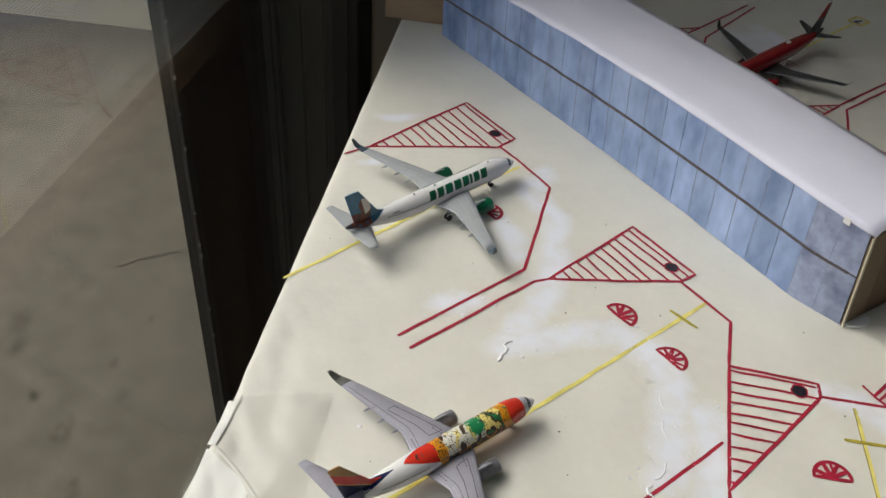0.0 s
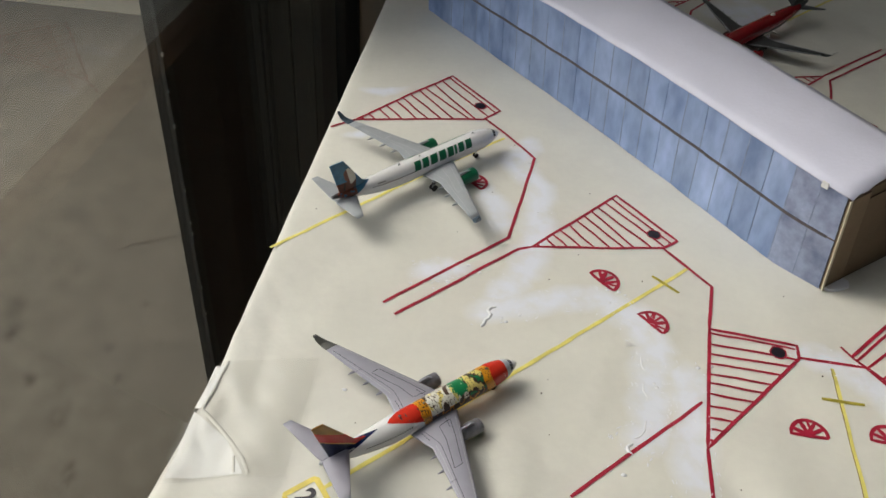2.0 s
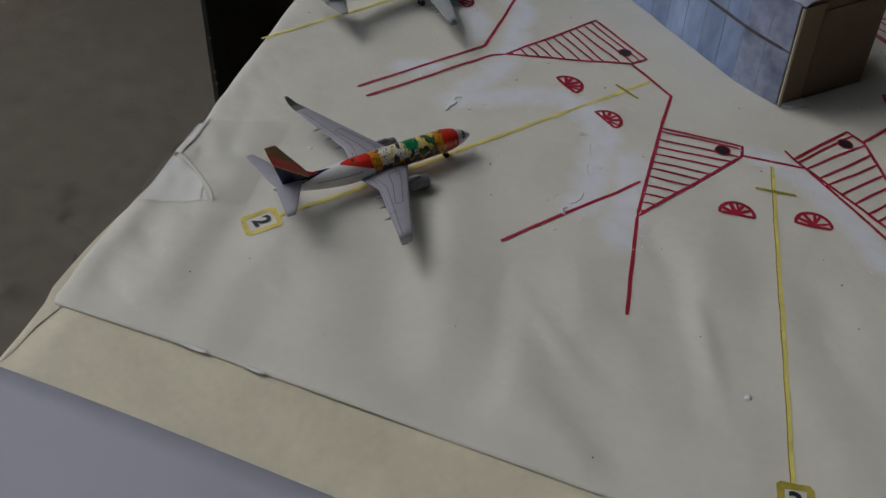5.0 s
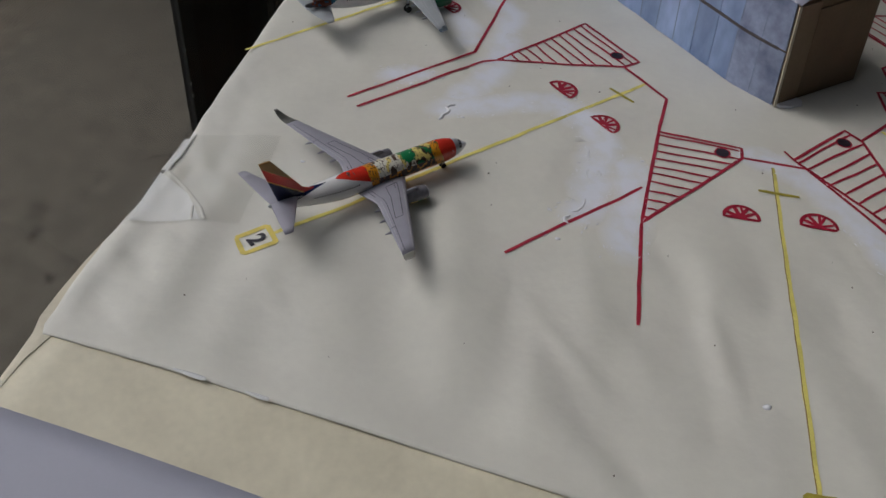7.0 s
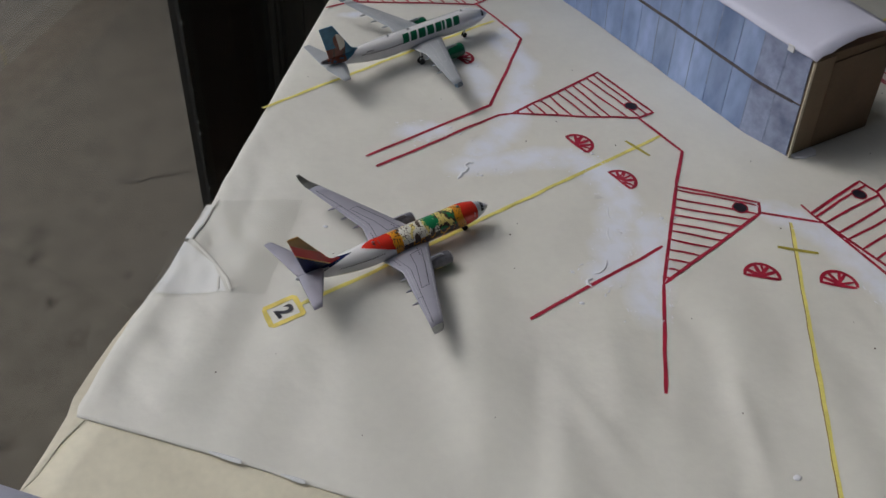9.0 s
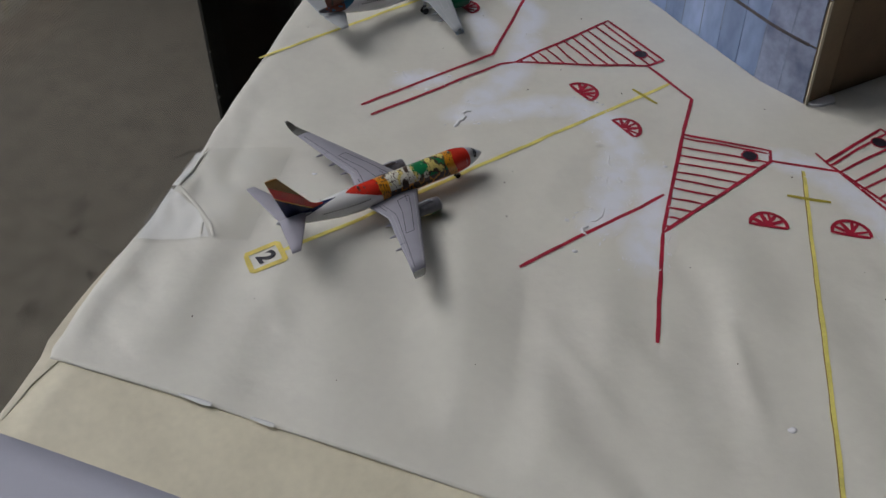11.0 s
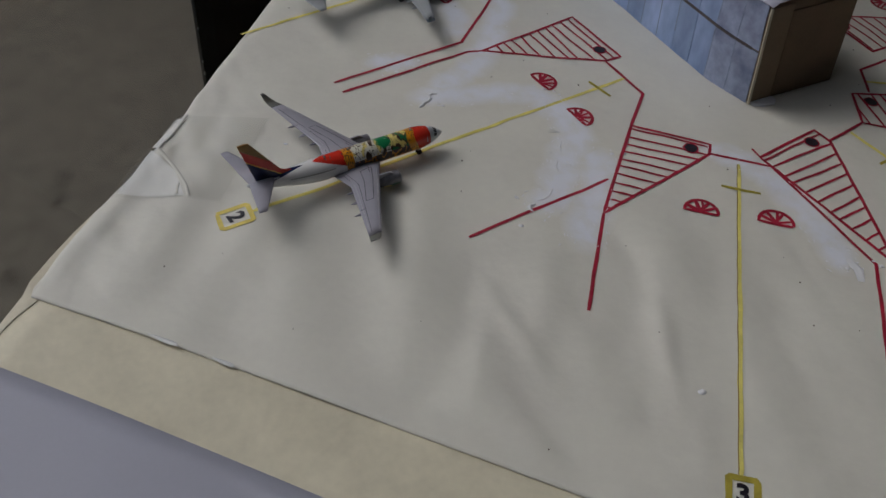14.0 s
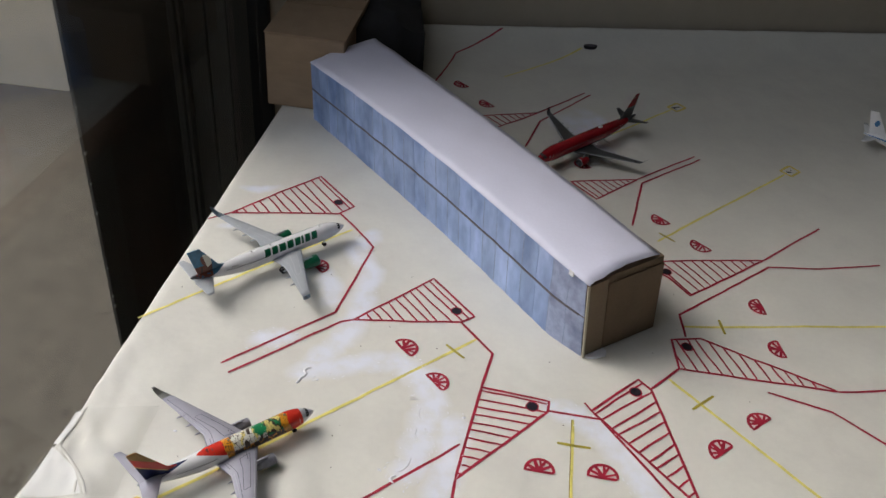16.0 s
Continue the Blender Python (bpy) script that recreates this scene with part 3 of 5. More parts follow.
# white pieces paint in the tape's highlight near the window edge
for corners in ([(-0.0615, 0.1345), (-0.0368, 0.1332), (-0.0425, 0.1480), (-0.0545, 0.1615)], [(-0.0545, 0.1630), (-0.0512, 0.1622), (-0.0452, 0.1805), (-0.0485, 0.1815)]):
    part("sheen_patch", sheet_between(corners, 12, 12, lambda x, y: sheet_top(x, y) + 0.00020), M_BRIGHT, tape, "white patch painting in the tape's bright sheen", smooth=True)
for pts, w in ((((-0.0518, 0.1617), (-0.0455, 0.1535), (-0.0408, 0.1462), (-0.0370, 0.1390), (-0.0351, 0.1332)), 0.0006), (((-0.0400, 0.1405), (-0.0397, 0.1340)), 0.0005), (((-0.0518, 0.1617), (-0.0441, 0.1826)), 0.0005)):
    bm = bmesh.new()
    prev = None
    for p in resample(pts, 0.002):
        top = sheet_top(p.x, p.y) + 0.0004
        row = [bm.verts.new((p.x - w, p.y - w * 0.5, top)), bm.verts.new((p.x, p.y, top + 0.0003)), bm.verts.new((p.x + w, p.y + w * 0.5, top))]
        if prev:
            bm.faces.new((prev[0], prev[1], row[1], row[0]))
            bm.faces.new((prev[1], prev[2], row[2], row[1]))
        prev = row
    part("crease", bm, M_PAPER, tape, smooth=True)


# the tape's free rim, folded down past the paper's edge
bm = bmesh.new()
prev = None
for i in range(25):
    u = i / 24
    x, y = -0.0620 + 0.0155 * u, 0.1330 + 0.0490 * u
    out = 0.0010 + 0.0026 * math.sin(math.pi * min(1.0, 0.15 + u)) + 0.0005 * noise.noise((u * 9, 1.0, 2.0))
    row = [bm.verts.new((x + 0.0030, y, 0.0012)), bm.verts.new((x - out * 0.4, y, 0.0006)), bm.verts.new((x - out, y + 0.0004, -0.0016))]
    if prev:
        for k in (0, 1):
            bm.faces.new((prev[k], prev[k + 1], row[k + 1], row[k]))
    prev = row
part("folded_rim", bm, M_TAPE, tape, "clear rim of tape past the paper", smooth=True)


# ---- correction fluid ----
def fluid_crust(pts, half, seed, count):
    """Short curled ridges of dried fluid, most of them along the rims of a patch."""
    r = random.Random(int(seed * 7 + 1))
    bm = bmesh.new()
    n = len(pts)
    for k in range(count):
        i = r.randrange(1, n - 1)
        q = (pts[i + 1] - pts[i - 1]).normalized()
        side = Vector((-q.y, q.x))
        c = pts[i] + side * half * (r.choice((-1, 1)) * r.uniform(0.50, 0.86) if r.random() < 0.75 else r.uniform(-0.5, 0.5))
        turn = math.atan2(q.y, q.x) + r.uniform(-0.7, 0.7)
        long, wide, high = r.uniform(0.0005, 0.0024), r.uniform(0.00015, 0.00032), r.uniform(0.00012, 0.00028)
        prev = None
        for j in range(6):
            u = j / 5
            a = turn + 0.9 * noise.noise((k * 3.1, u * 2, seed))
            x, y = c.x + math.cos(a) * long * (u - 0.5), c.y + math.sin(a) * long * (u - 0.5)
            w = wide * math.sin(math.pi * (0.08 + 0.84 * u))
            base = paper_z(x, y) + 0.00016
            sx, sy = -math.sin(a) * w, math.cos(a) * w
            row = [bm.verts.new((x - sx, y - sy, base)), bm.verts.new((x, y, base + high * math.sin(math.pi * (0.08 + 0.84 * u)))), bm.verts.new((x + sx, y + sy, base))]
            if prev:
                for m in (0, 1):
                    bm.faces.new((prev[m], prev[m + 1], row[m + 1], row[m]))
            prev = row
    bmesh.ops.recalc_face_normals(bm, faces=bm.faces)
    return bm


def fluid_patch(points, width, seed, mat=None, lift=0.00020, crust=0):
    """Brushed patch with ragged edges along a plan polyline."""
    bm = bmesh.new()
    pts = resample(points, 0.0025)
    n = len(pts)
    prev = None
    cover = bm.verts.layers.float.new("cover")
    for i, p in enumerate(pts):
        q = (pts[min(i + 1, n - 1)] - pts[max(i - 1, 0)]).normalized()
        side = Vector((-q.y, q.x))
        end = min(1.0, 0.45 + 0.12 * min(i, n - 1 - i))
        l = width * end * (0.62 + 0.22 * noise.noise((p.x * 70, p.y * 70, seed)) + 0.12 * noise.noise((p.x * 400, p.y * 400, seed)))
        r = width * end * (0.62 + 0.22 * noise.noise((p.x * 70, p.y * 70, seed + 9)) + 0.12 * noise.noise((p.x * 400, p.y * 400, seed + 5)))
        row = []
        for f in (-1, -0.75, -0.5, -0.25, 0, 0.25, 0.5, 0.75, 1):
            c = p + side * ((l if f > 0 else r) * f)
            v = bm.verts.new((c.x, c.y, paper_z(c.x, c.y) + lift * min(1.0, 0.10 + 2.4 * (1 - abs(f))) * min(1.0, 0.1 + 0.3 * min(i, n - 1 - i))))
            v[cover] = min(1.0, 1.5 * (1 - abs(f))) * min(1.0, 0.34 * min(i, n - 1 - i))
            row.append(v)
        if prev:
            for a in range(8):
                bm.faces.new((prev[a], prev[a + 1], row[a + 1], row[a]))
        prev = row
    ob = part("correction_fluid_patch", bm, mat or M_FLUID, smooth=True)
    if crust:
        tagged(part("crust", fluid_crust(pts, width * 0.62, seed, crust), M_FLUID_THICK, ob, smooth=True), "raised dried ridges at the brushed edge", kind="stuff")
    tagged(ob, "brushed patch of white correction fluid on the paper", "correction fluid", group="correction fluid patches")


def fluid_drops(cx, cy, spread, count, seed, size=0.0009):
    r = random.Random(seed)
    for k in range(count):
        x, y, s = cx + r.gauss(0, spread), cy + r.gauss(0, spread * 0.6), size * r.uniform(0.5, 1.3)
        bm = bmesh.new()
        bmesh.ops.create_icosphere(bm, subdivisions=2, radius=1.0)
        for v in bm.verts:
            k2 = 1 + 0.35 * noise.noise((v.co.x * 2 + seed, v.co.y * 2, k))
            v.co = Vector((x + v.co.x * s * k2, y + v.co.y * s * k2 * 0.8, paper_z(x, y) + v.co.z * s * 0.35))
        ob = part("correction_fluid_drop", bm, M_FLUID_THICK, smooth=True)
        tagged(ob, "small dried white drop of correction fluid", "correction fluid", group="correction fluid drops")


fluid_patch([(0.100, 0.322), (0.084, 0.300), (0.092, 0.280), (0.088, 0.259), (0.083, 0.243), (0.076, 0.226), (0.066, 0.214), (0.053, 0.204)], 0.0150, 1, crust=14)
fluid_patch([(0.066, 0.286), (0.070, 0.257), (0.066, 0.246)], 0.014, 6)
fluid_patch([(0.012, 0.371), (0.026, 0.366), (0.042, 0.370)], 0.008, 2)
fluid_patch([(0.001, 0.327), (0.022, 0.329)], 0.008, 3)
fluid_patch([(0.024, 0.224), (0.036, 0.227), (0.054, 0.226)], 0.014, 4, crust=26)
fluid_patch([(0.044, 0.200), (0.064, 0.203), (0.081, 0.205), (0.100, 0.205), (0.112, 0.199)], 0.0150, 5, crust=26)
fluid_patch([(0.100, 0.208), (0.111, 0.193), (0.116, 0.179), (0.112, 0.165), (0.106, 0.150), (0.103, 0.140), (0.090, 0.130)], 0.0170, 7, crust=70)
fluid_patch([(0.124, 0.172), (0.119, 0.145), (0.113, 0.125), (0.109, 0.108)], 0.0170, 8, crust=50)
fluid_patch([(0.166, 0.174), (0.184, 0.164), (0.193, 0.152), (0.200, 0.137), (0.205, 0.115), (0.204, 0.100)], 0.0150, 9, crust=50)
fluid_patch([(0.240, 0.438), (0.262, 0.452), (0.285, 0.460)], 0.050, 10)
fluid_patch([(0.240, 0.404), (0.275, 0.420)], 0.030, 12)
for cx, cy, sp, ct, sd in ((0.042, 0.222, 0.007, 9, 1), (0.062, 0.196, 0.003, 5, 2), (0.101, 0.206, 0.006, 8, 3), (0.083, 0.124, 0.003, 5, 4), (0.212, 0.108, 0.005, 7, 5), (0.110, 0.160, 0.004, 4, 6), (0.130, 0.165, 0.004, 4, 7)):
    fluid_drops(cx, cy, sp, ct, sd)


def fluid_ridge(points, wide, high, seed):
    """Bead of dried fluid squeezed along a plan polyline."""
    bm = bmesh.new()
    pts = resample(points, 0.0004)
    n = len(pts)
    prev = None
    for i, p in enumerate(pts):
        q = (pts[min(i + 1, n - 1)] - pts[max(i - 1, 0)]).normalized()
        side = Vector((-q.y, q.x))
        k = min(1.0, 0.35 + 0.3 * min(i, n - 1 - i)) * (1 + 0.35 * noise.noise((i * 0.45, seed, 0.0)))
        row = []
        for f, g in ((-1, 0.0), (-0.65, 0.75), (0, 1.0), (0.65, 0.7), (1, 0.0)):
            c = p + side * (wide * k * f)
            row.append(bm.verts.new((c.x, c.y, paper_z(c.x, c.y) + 0.00012 + high * k * g)))
        if prev:
            for m in range(4):
                bm.faces.new((prev[m], prev[m + 1], row[m + 1], row[m]))
        prev = row
    bmesh.ops.recalc_face_normals(bm, faces=bm.faces)
    ob = part("correction_fluid_bead", bm, M_FLUID_THICK, smooth=True)
    tagged(ob, "raised dried bead of white correction fluid", "correction fluid", group="correction fluid beads")


fluid_ridge([(0.0585, 0.2030), (0.0562, 0.2028), (0.0547, 0.2012), (0.0556, 0.1990), (0.0545, 0.1972), (0.0527, 0.1962), (0.0522, 0.1944), (0.0507, 0.1930)], 0.0007, 0.0006, 1.0)
fluid_ridge([(0.1091, 0.1738), (0.1079, 0.1690), (0.1084, 0.1660)], 0.0003, 0.00035, 2.0)
fluid_ridge([(0.1062, 0.1610), (0.1050, 0.1571), (0.1056, 0.1540)], 0.0003, 0.0004, 3.0)
fluid_ridge([(0.1020, 0.1440), (0.1001, 0.1394), (0.0975, 0.1370), (0.0952, 0.1366)], 0.0003, 0.0004, 4.0)
fluid_ridge([(0.0945, 0.1345), (0.0922, 0.1335), (0.0919, 0.1315), (0.0932, 0.1300)], 0.0006, 0.0005, 5.0)
fluid_patch([(0.207, 0.112), (0.210, 0.104), (0.209, 0.098)], 0.0045, 31, M_FLUID_THICK, 0.0005)
fluid_drops(0.1385, 0.0485, 0.0001, 1, 40, 0.0026)
fluid_drops(-0.003, 0.166, 0.0004, 2, 41, 0.0008)

# ---- pen markings on the paper ----
RED_W, HATCH_W, YEL_W = 0.00138, 0.00110, 0.0016


def red_line(points, seed, name="red_pen_line", w=RED_W):
    ob = part(name, stroke(bmesh.new(), points, w, 0.00028, seed=seed), M_RED)
    tagged(ob, "hand-drawn red marker line on the paper", "marking", group="red pen lines")


def clip_line(poly, p, d):
    """Where a plan line crosses a polygon's outline: the two outer points."""
    hits = []
    for a, b in zip(poly, poly[1:] + poly[:1]):
        a, b = Vector(a), Vector(b)
        e = b - a
        den = d.x * e.y - d.y * e.x
        if abs(den) < 1e-12:
            continue
        q = a - p
        t, u = (q.x * e.y - q.y * e.x) / den, (q.x * d.y - q.y * d.x) / den
        if -1e-6 <= u <= 1 + 1e-6:
            hits.append(t)
    return (p + d * min(hits), p + d * max(hits)) if len(hits) > 1 else None


def hatched_zone(poly, along, count, seed, dot=None):
    """Outline with strokes parallel to the direction along, and a black dot."""
    zone = empty("hatched_zone")
    tagged(zone, "red hand-drawn hatched zone with a black dot" if dot else "red hand-drawn hatched zone on the paper", "marking", group="hatched zones")
    part("outline", stroke(bmesh.new(), poly + poly[:1], RED_W, 0.00028, seed=seed), M_RED, zone)
    d = Vector(along).normalized()
    nrm = Vector((-d.y, d.x))
    reach = [Vector(p).dot(nrm) for p in poly]
    lo, hi = min(reach), max(reach)
    r = random.Random(int(seed * 10))
    for k in range(count):
        o = lo + (hi - lo) * (k + 0.6 + r.uniform(-0.10, 0.10)) / (count + 0.2)
        turn = r.uniform(-0.05, 0.05)
        dd = (d + nrm * turn).normalized()
        got = clip_line(poly, nrm * o + d * (sum(Vector(p).dot(d) for p in poly) / len(poly)), dd)
        if not got or (got[1] - got[0]).length < 0.002:
            continue
        p, q = got
        mid = p.lerp(q, 0.5) + nrm * r.uniform(-1, 1) * 0.0004
        part("hatch_stroke", stroke(bmesh.new(), [tuple(p), tuple(mid), tuple(q)], HATCH_W, 0.00025, seed=seed + k), M_RED, zone)
    if dot:
        for nm, rad, mat, lift in (("ring", 0.0033, M_RED, 0.00030), ("dot", 0.0027, M_BLACK_INK, 0.00036)):
            bm = bmesh.new()
            cv = bm.verts.new((dot[0], dot[1], paper_z(*dot) + lift))
            rim = []
            for k in range(28):
                an = 2 * math.pi * k / 28
                rr = rad * (1 + 0.10 * noise.noise((math.cos(an) * 2 + seed, math.sin(an) * 2, seed)))
                x, y = dot[0] + rr * math.cos(an), dot[1] + rr * math.sin(an)
                rim.append(bm.verts.new((x, y, paper_z(x, y) + lift)))
            for k in range(28):
                bm.faces.new((cv, rim[k], rim[(k + 1) % 28]))
            part(nm, bm, mat, zone, "filled black dot" if nm == "dot" else "")
    return zone


hatched_zone([(0.010, 0.341), (0.065, 0.382), (0.085, 0.346), (0.075, 0.338)], (0.020, -0.036), 12, 1.0, (0.0755, 0.351))
red_line([(-0.0030, 0.3348), (0.010, 0.341)], 1.5)
red_line([(0.076, 0.339), (0.083, 0.327), (0.0945, 0.303), (0.071, 0.2445), (0.014, 0.209)], 2.0)
hatched_zone([(0.080, 0.238), (0.127, 0.272), (0.145, 0.238), (0.1375, 0.234)], (0.018, -0.034), 11, 3.0, (0.136, 0.243))
red_line([(0.018, 0.202), (0.074, 0.237), (0.080, 0.238)], 3.5)
red_line([(0.1375, 0.2335), (0.150, 0.2085), (0.1405, 0.1855)], 4.0)
hatched_zone([(0.1405, 0.1855), (0.172, 0.174), (0.1700, 0.1675), (0.1200, 0.1305)], (0.0315, -0.0100), 11, 5.0, (0.163, 0.171))
red_line([(0.1200, 0.1305), (0.1070, 0.082)], 5.3)
red_line([(0.1250, 0.1500), (0.068, 0.116)], 5.6)
red_line([(0.170, 0.168), (0.1945, 0.1615)], 5.9)
hatched_zone([(0.1915, 0.1670), (0.221, 0.1865), (0.2255, 0.1790), (0.226, 0.107)], (0.030, 0.0170), 12, 6.0, (0.217, 0.178))
red_line([(0.1895, 0.1725), (0.1915, 0.1670)], 6.3)
red_line([(0.1945, 0.1615), (0.218, 0.107), (0.203, 0.058)], 6.6)
red_line([(0.226, 0.107), (0.240, 0.086), (0.275, 0.034)], 6.9)
red_line([(0.2255, 0.1795), (0.245, 0.193)], 7.0)
hatched_zone([(0.245, 0.193), (0.2485, 0.2150), (0.265, 0.2150), (0.323, 0.172)], (0.003, -0.022), 13, 7.3, (0.255, 0.209))
red_line([(0.285, 0.174), (0.312, 0.159), (0.329, 0.137), (0.36, 0.10)], 7.6)
red_line([(0.323, 0.172), (0.348, 0.1715), (0.38, 0.171)], 7.9)
red_line([(0.257, 0.2165), (0.260, 0.235), (0.331, 0.276), (0.362, 0.273), (0.403, 0.275)], 8.2)
hatched_zone([(0.250, 0.284), (0.265, 0.268), (0.272, 0.251), (0.331, 0.283)], (0.010, -0.024), 13, 8.5, (0.2655, 0.2735))
red_line([(0.331, 0.283), (0.355, 0.298), (0.383, 0.315)], 8.8)
red_line([(0.335, 0.403), (0.281, 0.371), (0.259, 0.321)], 9.1)
hatched_zone([(0.232, 0.374), (0.280, 0.3765), (0.244, 0.352)], (0.012, -0.022), 9, 9.4)
red_line([(0.280, 0.3765), (0.332, 0.407)], 9.7)
hatched_zone([(0.180, 0.467), (0.231, 0.473), (0.193, 0.448)], (0.012, -0.022), 9, 10.0)
red_line([(0.231, 0.473), (0.276, 0.507)], 10.3)
red_line([(0.280, 0.504), (0.229, 0.459), (0.210, 0.421)], 10.6)
red_line([(0.150, 0.510), (0.180, 0.574), (0.224, 0.601)], 10.9)


def yellow_line(points, cross, name_seed, box_center=None, up=None, digit=""):
    lead = empty("lead_in_marking")
    label = "yellow marker lead-in line ending at a numbered box" if box_center else "yellow marker lead-in line with a short crossbar"
    tagged(lead, label, "marking", group="lead-in lines")
    part("line", stroke(bmesh.new(), points, YEL_W, 0.00022, seed=name_seed, uneven=0.2), M_YELLOW, lead)
    shift = 0.0007
    if digit == "3":
        part("pencil_line", stroke(bmesh.new(), [(x - shift, y) for x, y in points], 0.00035, 0.00025, seed=name_seed + 3, uneven=0.4), M_PENCIL, lead)
    if cross:
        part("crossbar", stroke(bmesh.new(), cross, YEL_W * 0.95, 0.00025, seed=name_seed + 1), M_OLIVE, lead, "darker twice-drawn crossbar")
    if box_center:
        c, u = Vector(box_center), Vector(up).normalized()
        r = Vector((u.y, -u.x))
        hw, hh = (0.0042, 0.0054) if digit == "3" else (0.0046, 0.0057)
        bu = Vector((0.918, 0.397)) if digit == "2" else u
        br = Vector((bu.y, -bu.x))
        ring = [tuple(c + br * (a * hw) + bu * (b * hh)) for a, b in ((-0.93, -1), (0.90, -1.03), (0.99, -0.93), (1, 0.90), (0.94, 1), (-0.90, 0.98), (-1, 0.92), (-0.98, -0.92), (-0.93, -1))]
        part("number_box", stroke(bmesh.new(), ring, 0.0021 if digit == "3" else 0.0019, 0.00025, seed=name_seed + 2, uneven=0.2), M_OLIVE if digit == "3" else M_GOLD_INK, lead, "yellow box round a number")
        txt = bpy.data.curves.new("number", "FONT")
        txt.body, txt.size, txt.align_x, txt.align_y, txt.extrude, txt.offset = digit, 0.0086, "CENTER", "CENTER", 0.00002, 0.00030
        tmp = new("number_text", txt)
        me = bpy.data.meshes.new_from_object(tmp)
        bpy.data.objects.remove(tmp)
        bmt = bmesh.new()
        bmt.from_mesh(me)
        for v in bmt.verts:
            p = c + r * v.co.x + u * v.co.y
            v.co = Vector((p.x, p.y, paper_z(p.x, p.y) + 0.00028 + v.co.z))
        part("number", bmt, M_BLACK_INK, lead, "black handwritten number")


yellow_line([(-0.0305, 0.2448), (0.030, 0.286), (0.083, 0.321)], None, 20.0)
yellow_line([(-0.011, 0.1255), (0.058, 0.168), (0.144, 0.2205)], [(0.127, 0.217), (0.135, 0.206)], 21.0, (-0.0168, 0.1231), (0.86, 0.51), "2")
yellow_line([(0.1425, 0.0185), (0.156, 0.069), (0.181, 0.162)], [(0.170, 0.148), (0.185, 0.144)], 22.0, (0.1415, 0.0128), (0.26, 0.966), "3")
yellow_line([(0.237, 0.186), (0.281, 0.110), (0.31, 0.06)], [(0.242, 0.165), (0.256, 0.173)], 23.0)
yellow_line([(0.259, 0.225), (0.375, 0.220), (0.45, 0.217)], [(0.281, 0.230), (0.280, 0.218)], 24.0)
yellow_line([(0.270, 0.304), (0.330, 0.343), (0.390, 0.382)], [(0.274, 0.313), (0.281, 0.303)], 25.0, (0.396, 0.386), (-0.84, -0.54), "6")
yellow_line([(0.215, 0.398), (0.283, 0.442), (0.339, 0.479)], None, 26.0, (0.345, 0.483), (-0.84, -0.54), "7")
yellow_line([(0.215, 0.535), (0.292, 0.583)], None, 27.0)
bm = prism([(0.300 + 0.006 * math.cos(a * 0.5236), 0.584 + 0.003 * math.sin(a * 0.5236)) for a in range(12)], paper_z(0.300, 0.581) - 0.0004, paper_z(0.300, 0.587) + 0.0004)
tagged(part("ink_blot", bm, M_BLACK_INK), "dark ink blot on the paper", "marking")


def fan(cx, cy, heading, seed):
    """Half-round mark with spokes; heading: degrees of its round side."""
    ob = empty("half_round_marking")
    tagged(ob, "red hand-drawn half-round mark with spokes", "marking", group="half-round marks")
    h = radians(heading)
    u, r = Vector((math.cos(h), math.sin(h))), Vector((math.sin(h), -math.cos(h)))
    c = Vector((cx, cy)) - u * 0.0026
    R = 0.0068
    arc = [tuple(c + r * (R * 0.95 * math.cos(a)) + u * (R * 1.02 * math.sin(a))) for a in [math.pi * k / 12 for k in range(13)]]
    part("outline", stroke(bmesh.new(), arc + arc[:1], 0.00145, 0.00028, seed=seed, step=0.0015, wobble=0.0006), M_RED, ob)
    rr = random.Random(int(seed))
    for k in range(5):
        a = math.pi * (k + 1) / 6 + rr.uniform(-0.12, 0.12)
        s = c + r * rr.uniform(-0.0012, 0.0012) + u * 0.0004
        e = c + r * (R * 0.9 * math.cos(a)) + u * (R * 0.95 * math.sin(a))
        part("spoke", stroke(bmesh.new(), [tuple(s), tuple(e)], rr.uniform(0.0011, 0.0019), 0.00025, seed=seed + k, step=0.0015), M_RED, ob)


for k, (x, y, h) in enumerate(((0.107, 0.216, 31), (0.120, 0.191, 31), (0.159, 0.135, 75), (0.187, 0.130, 75), (0.246, 0.140, 120), (0.272, 0.156, 120), (0.304, 0.205, 178), (0.308, 0.240, 178), (0.279, 0.327, 213), (0.295, 0.298, 213), (0.192, 0.487, 213), (0.177, 0.520, 213), (0.063, 0.286, 33), (0.245, 0.396, 213))):
    fan(x, y, h, 40 + k * 3)

for k in range(46):
    r = random.Random(200 + k)
    x, y, s = r.uniform(-0.04, 0.28), r.uniform(0.0, 0.32), r.uniform(0.00015, 0.00035)
    if y < 0.06 - 0.42 * x:
        continue
    ob = part("speck", prism([(x + s * math.cos(a), y + s * math.sin(a)) for a in (0, 1.2, 2.5, 3.9, 5.1)], paper_z(x, y), paper_z(x, y) + 0.0002), M_LIV_BROWN)
    tagged(ob, "tiny dark speck of dirt on the paper", "dirt speck", group="dirt specks")

# ---- terminal building made from a box ----
terminal = empty("model_terminal")
tagged(terminal, "cardboard box terminal with white roof and blue printed facade", "model building")
TA, TB, TC, TD = Vector((0.1960, 0.2050)), Vector((0.2412, 0.2260)), Vector((0.0590, 0.4610)), Vector((0.1060, 0.4960))
H_NEAR, H_FAR = 0.0480, 0.0447


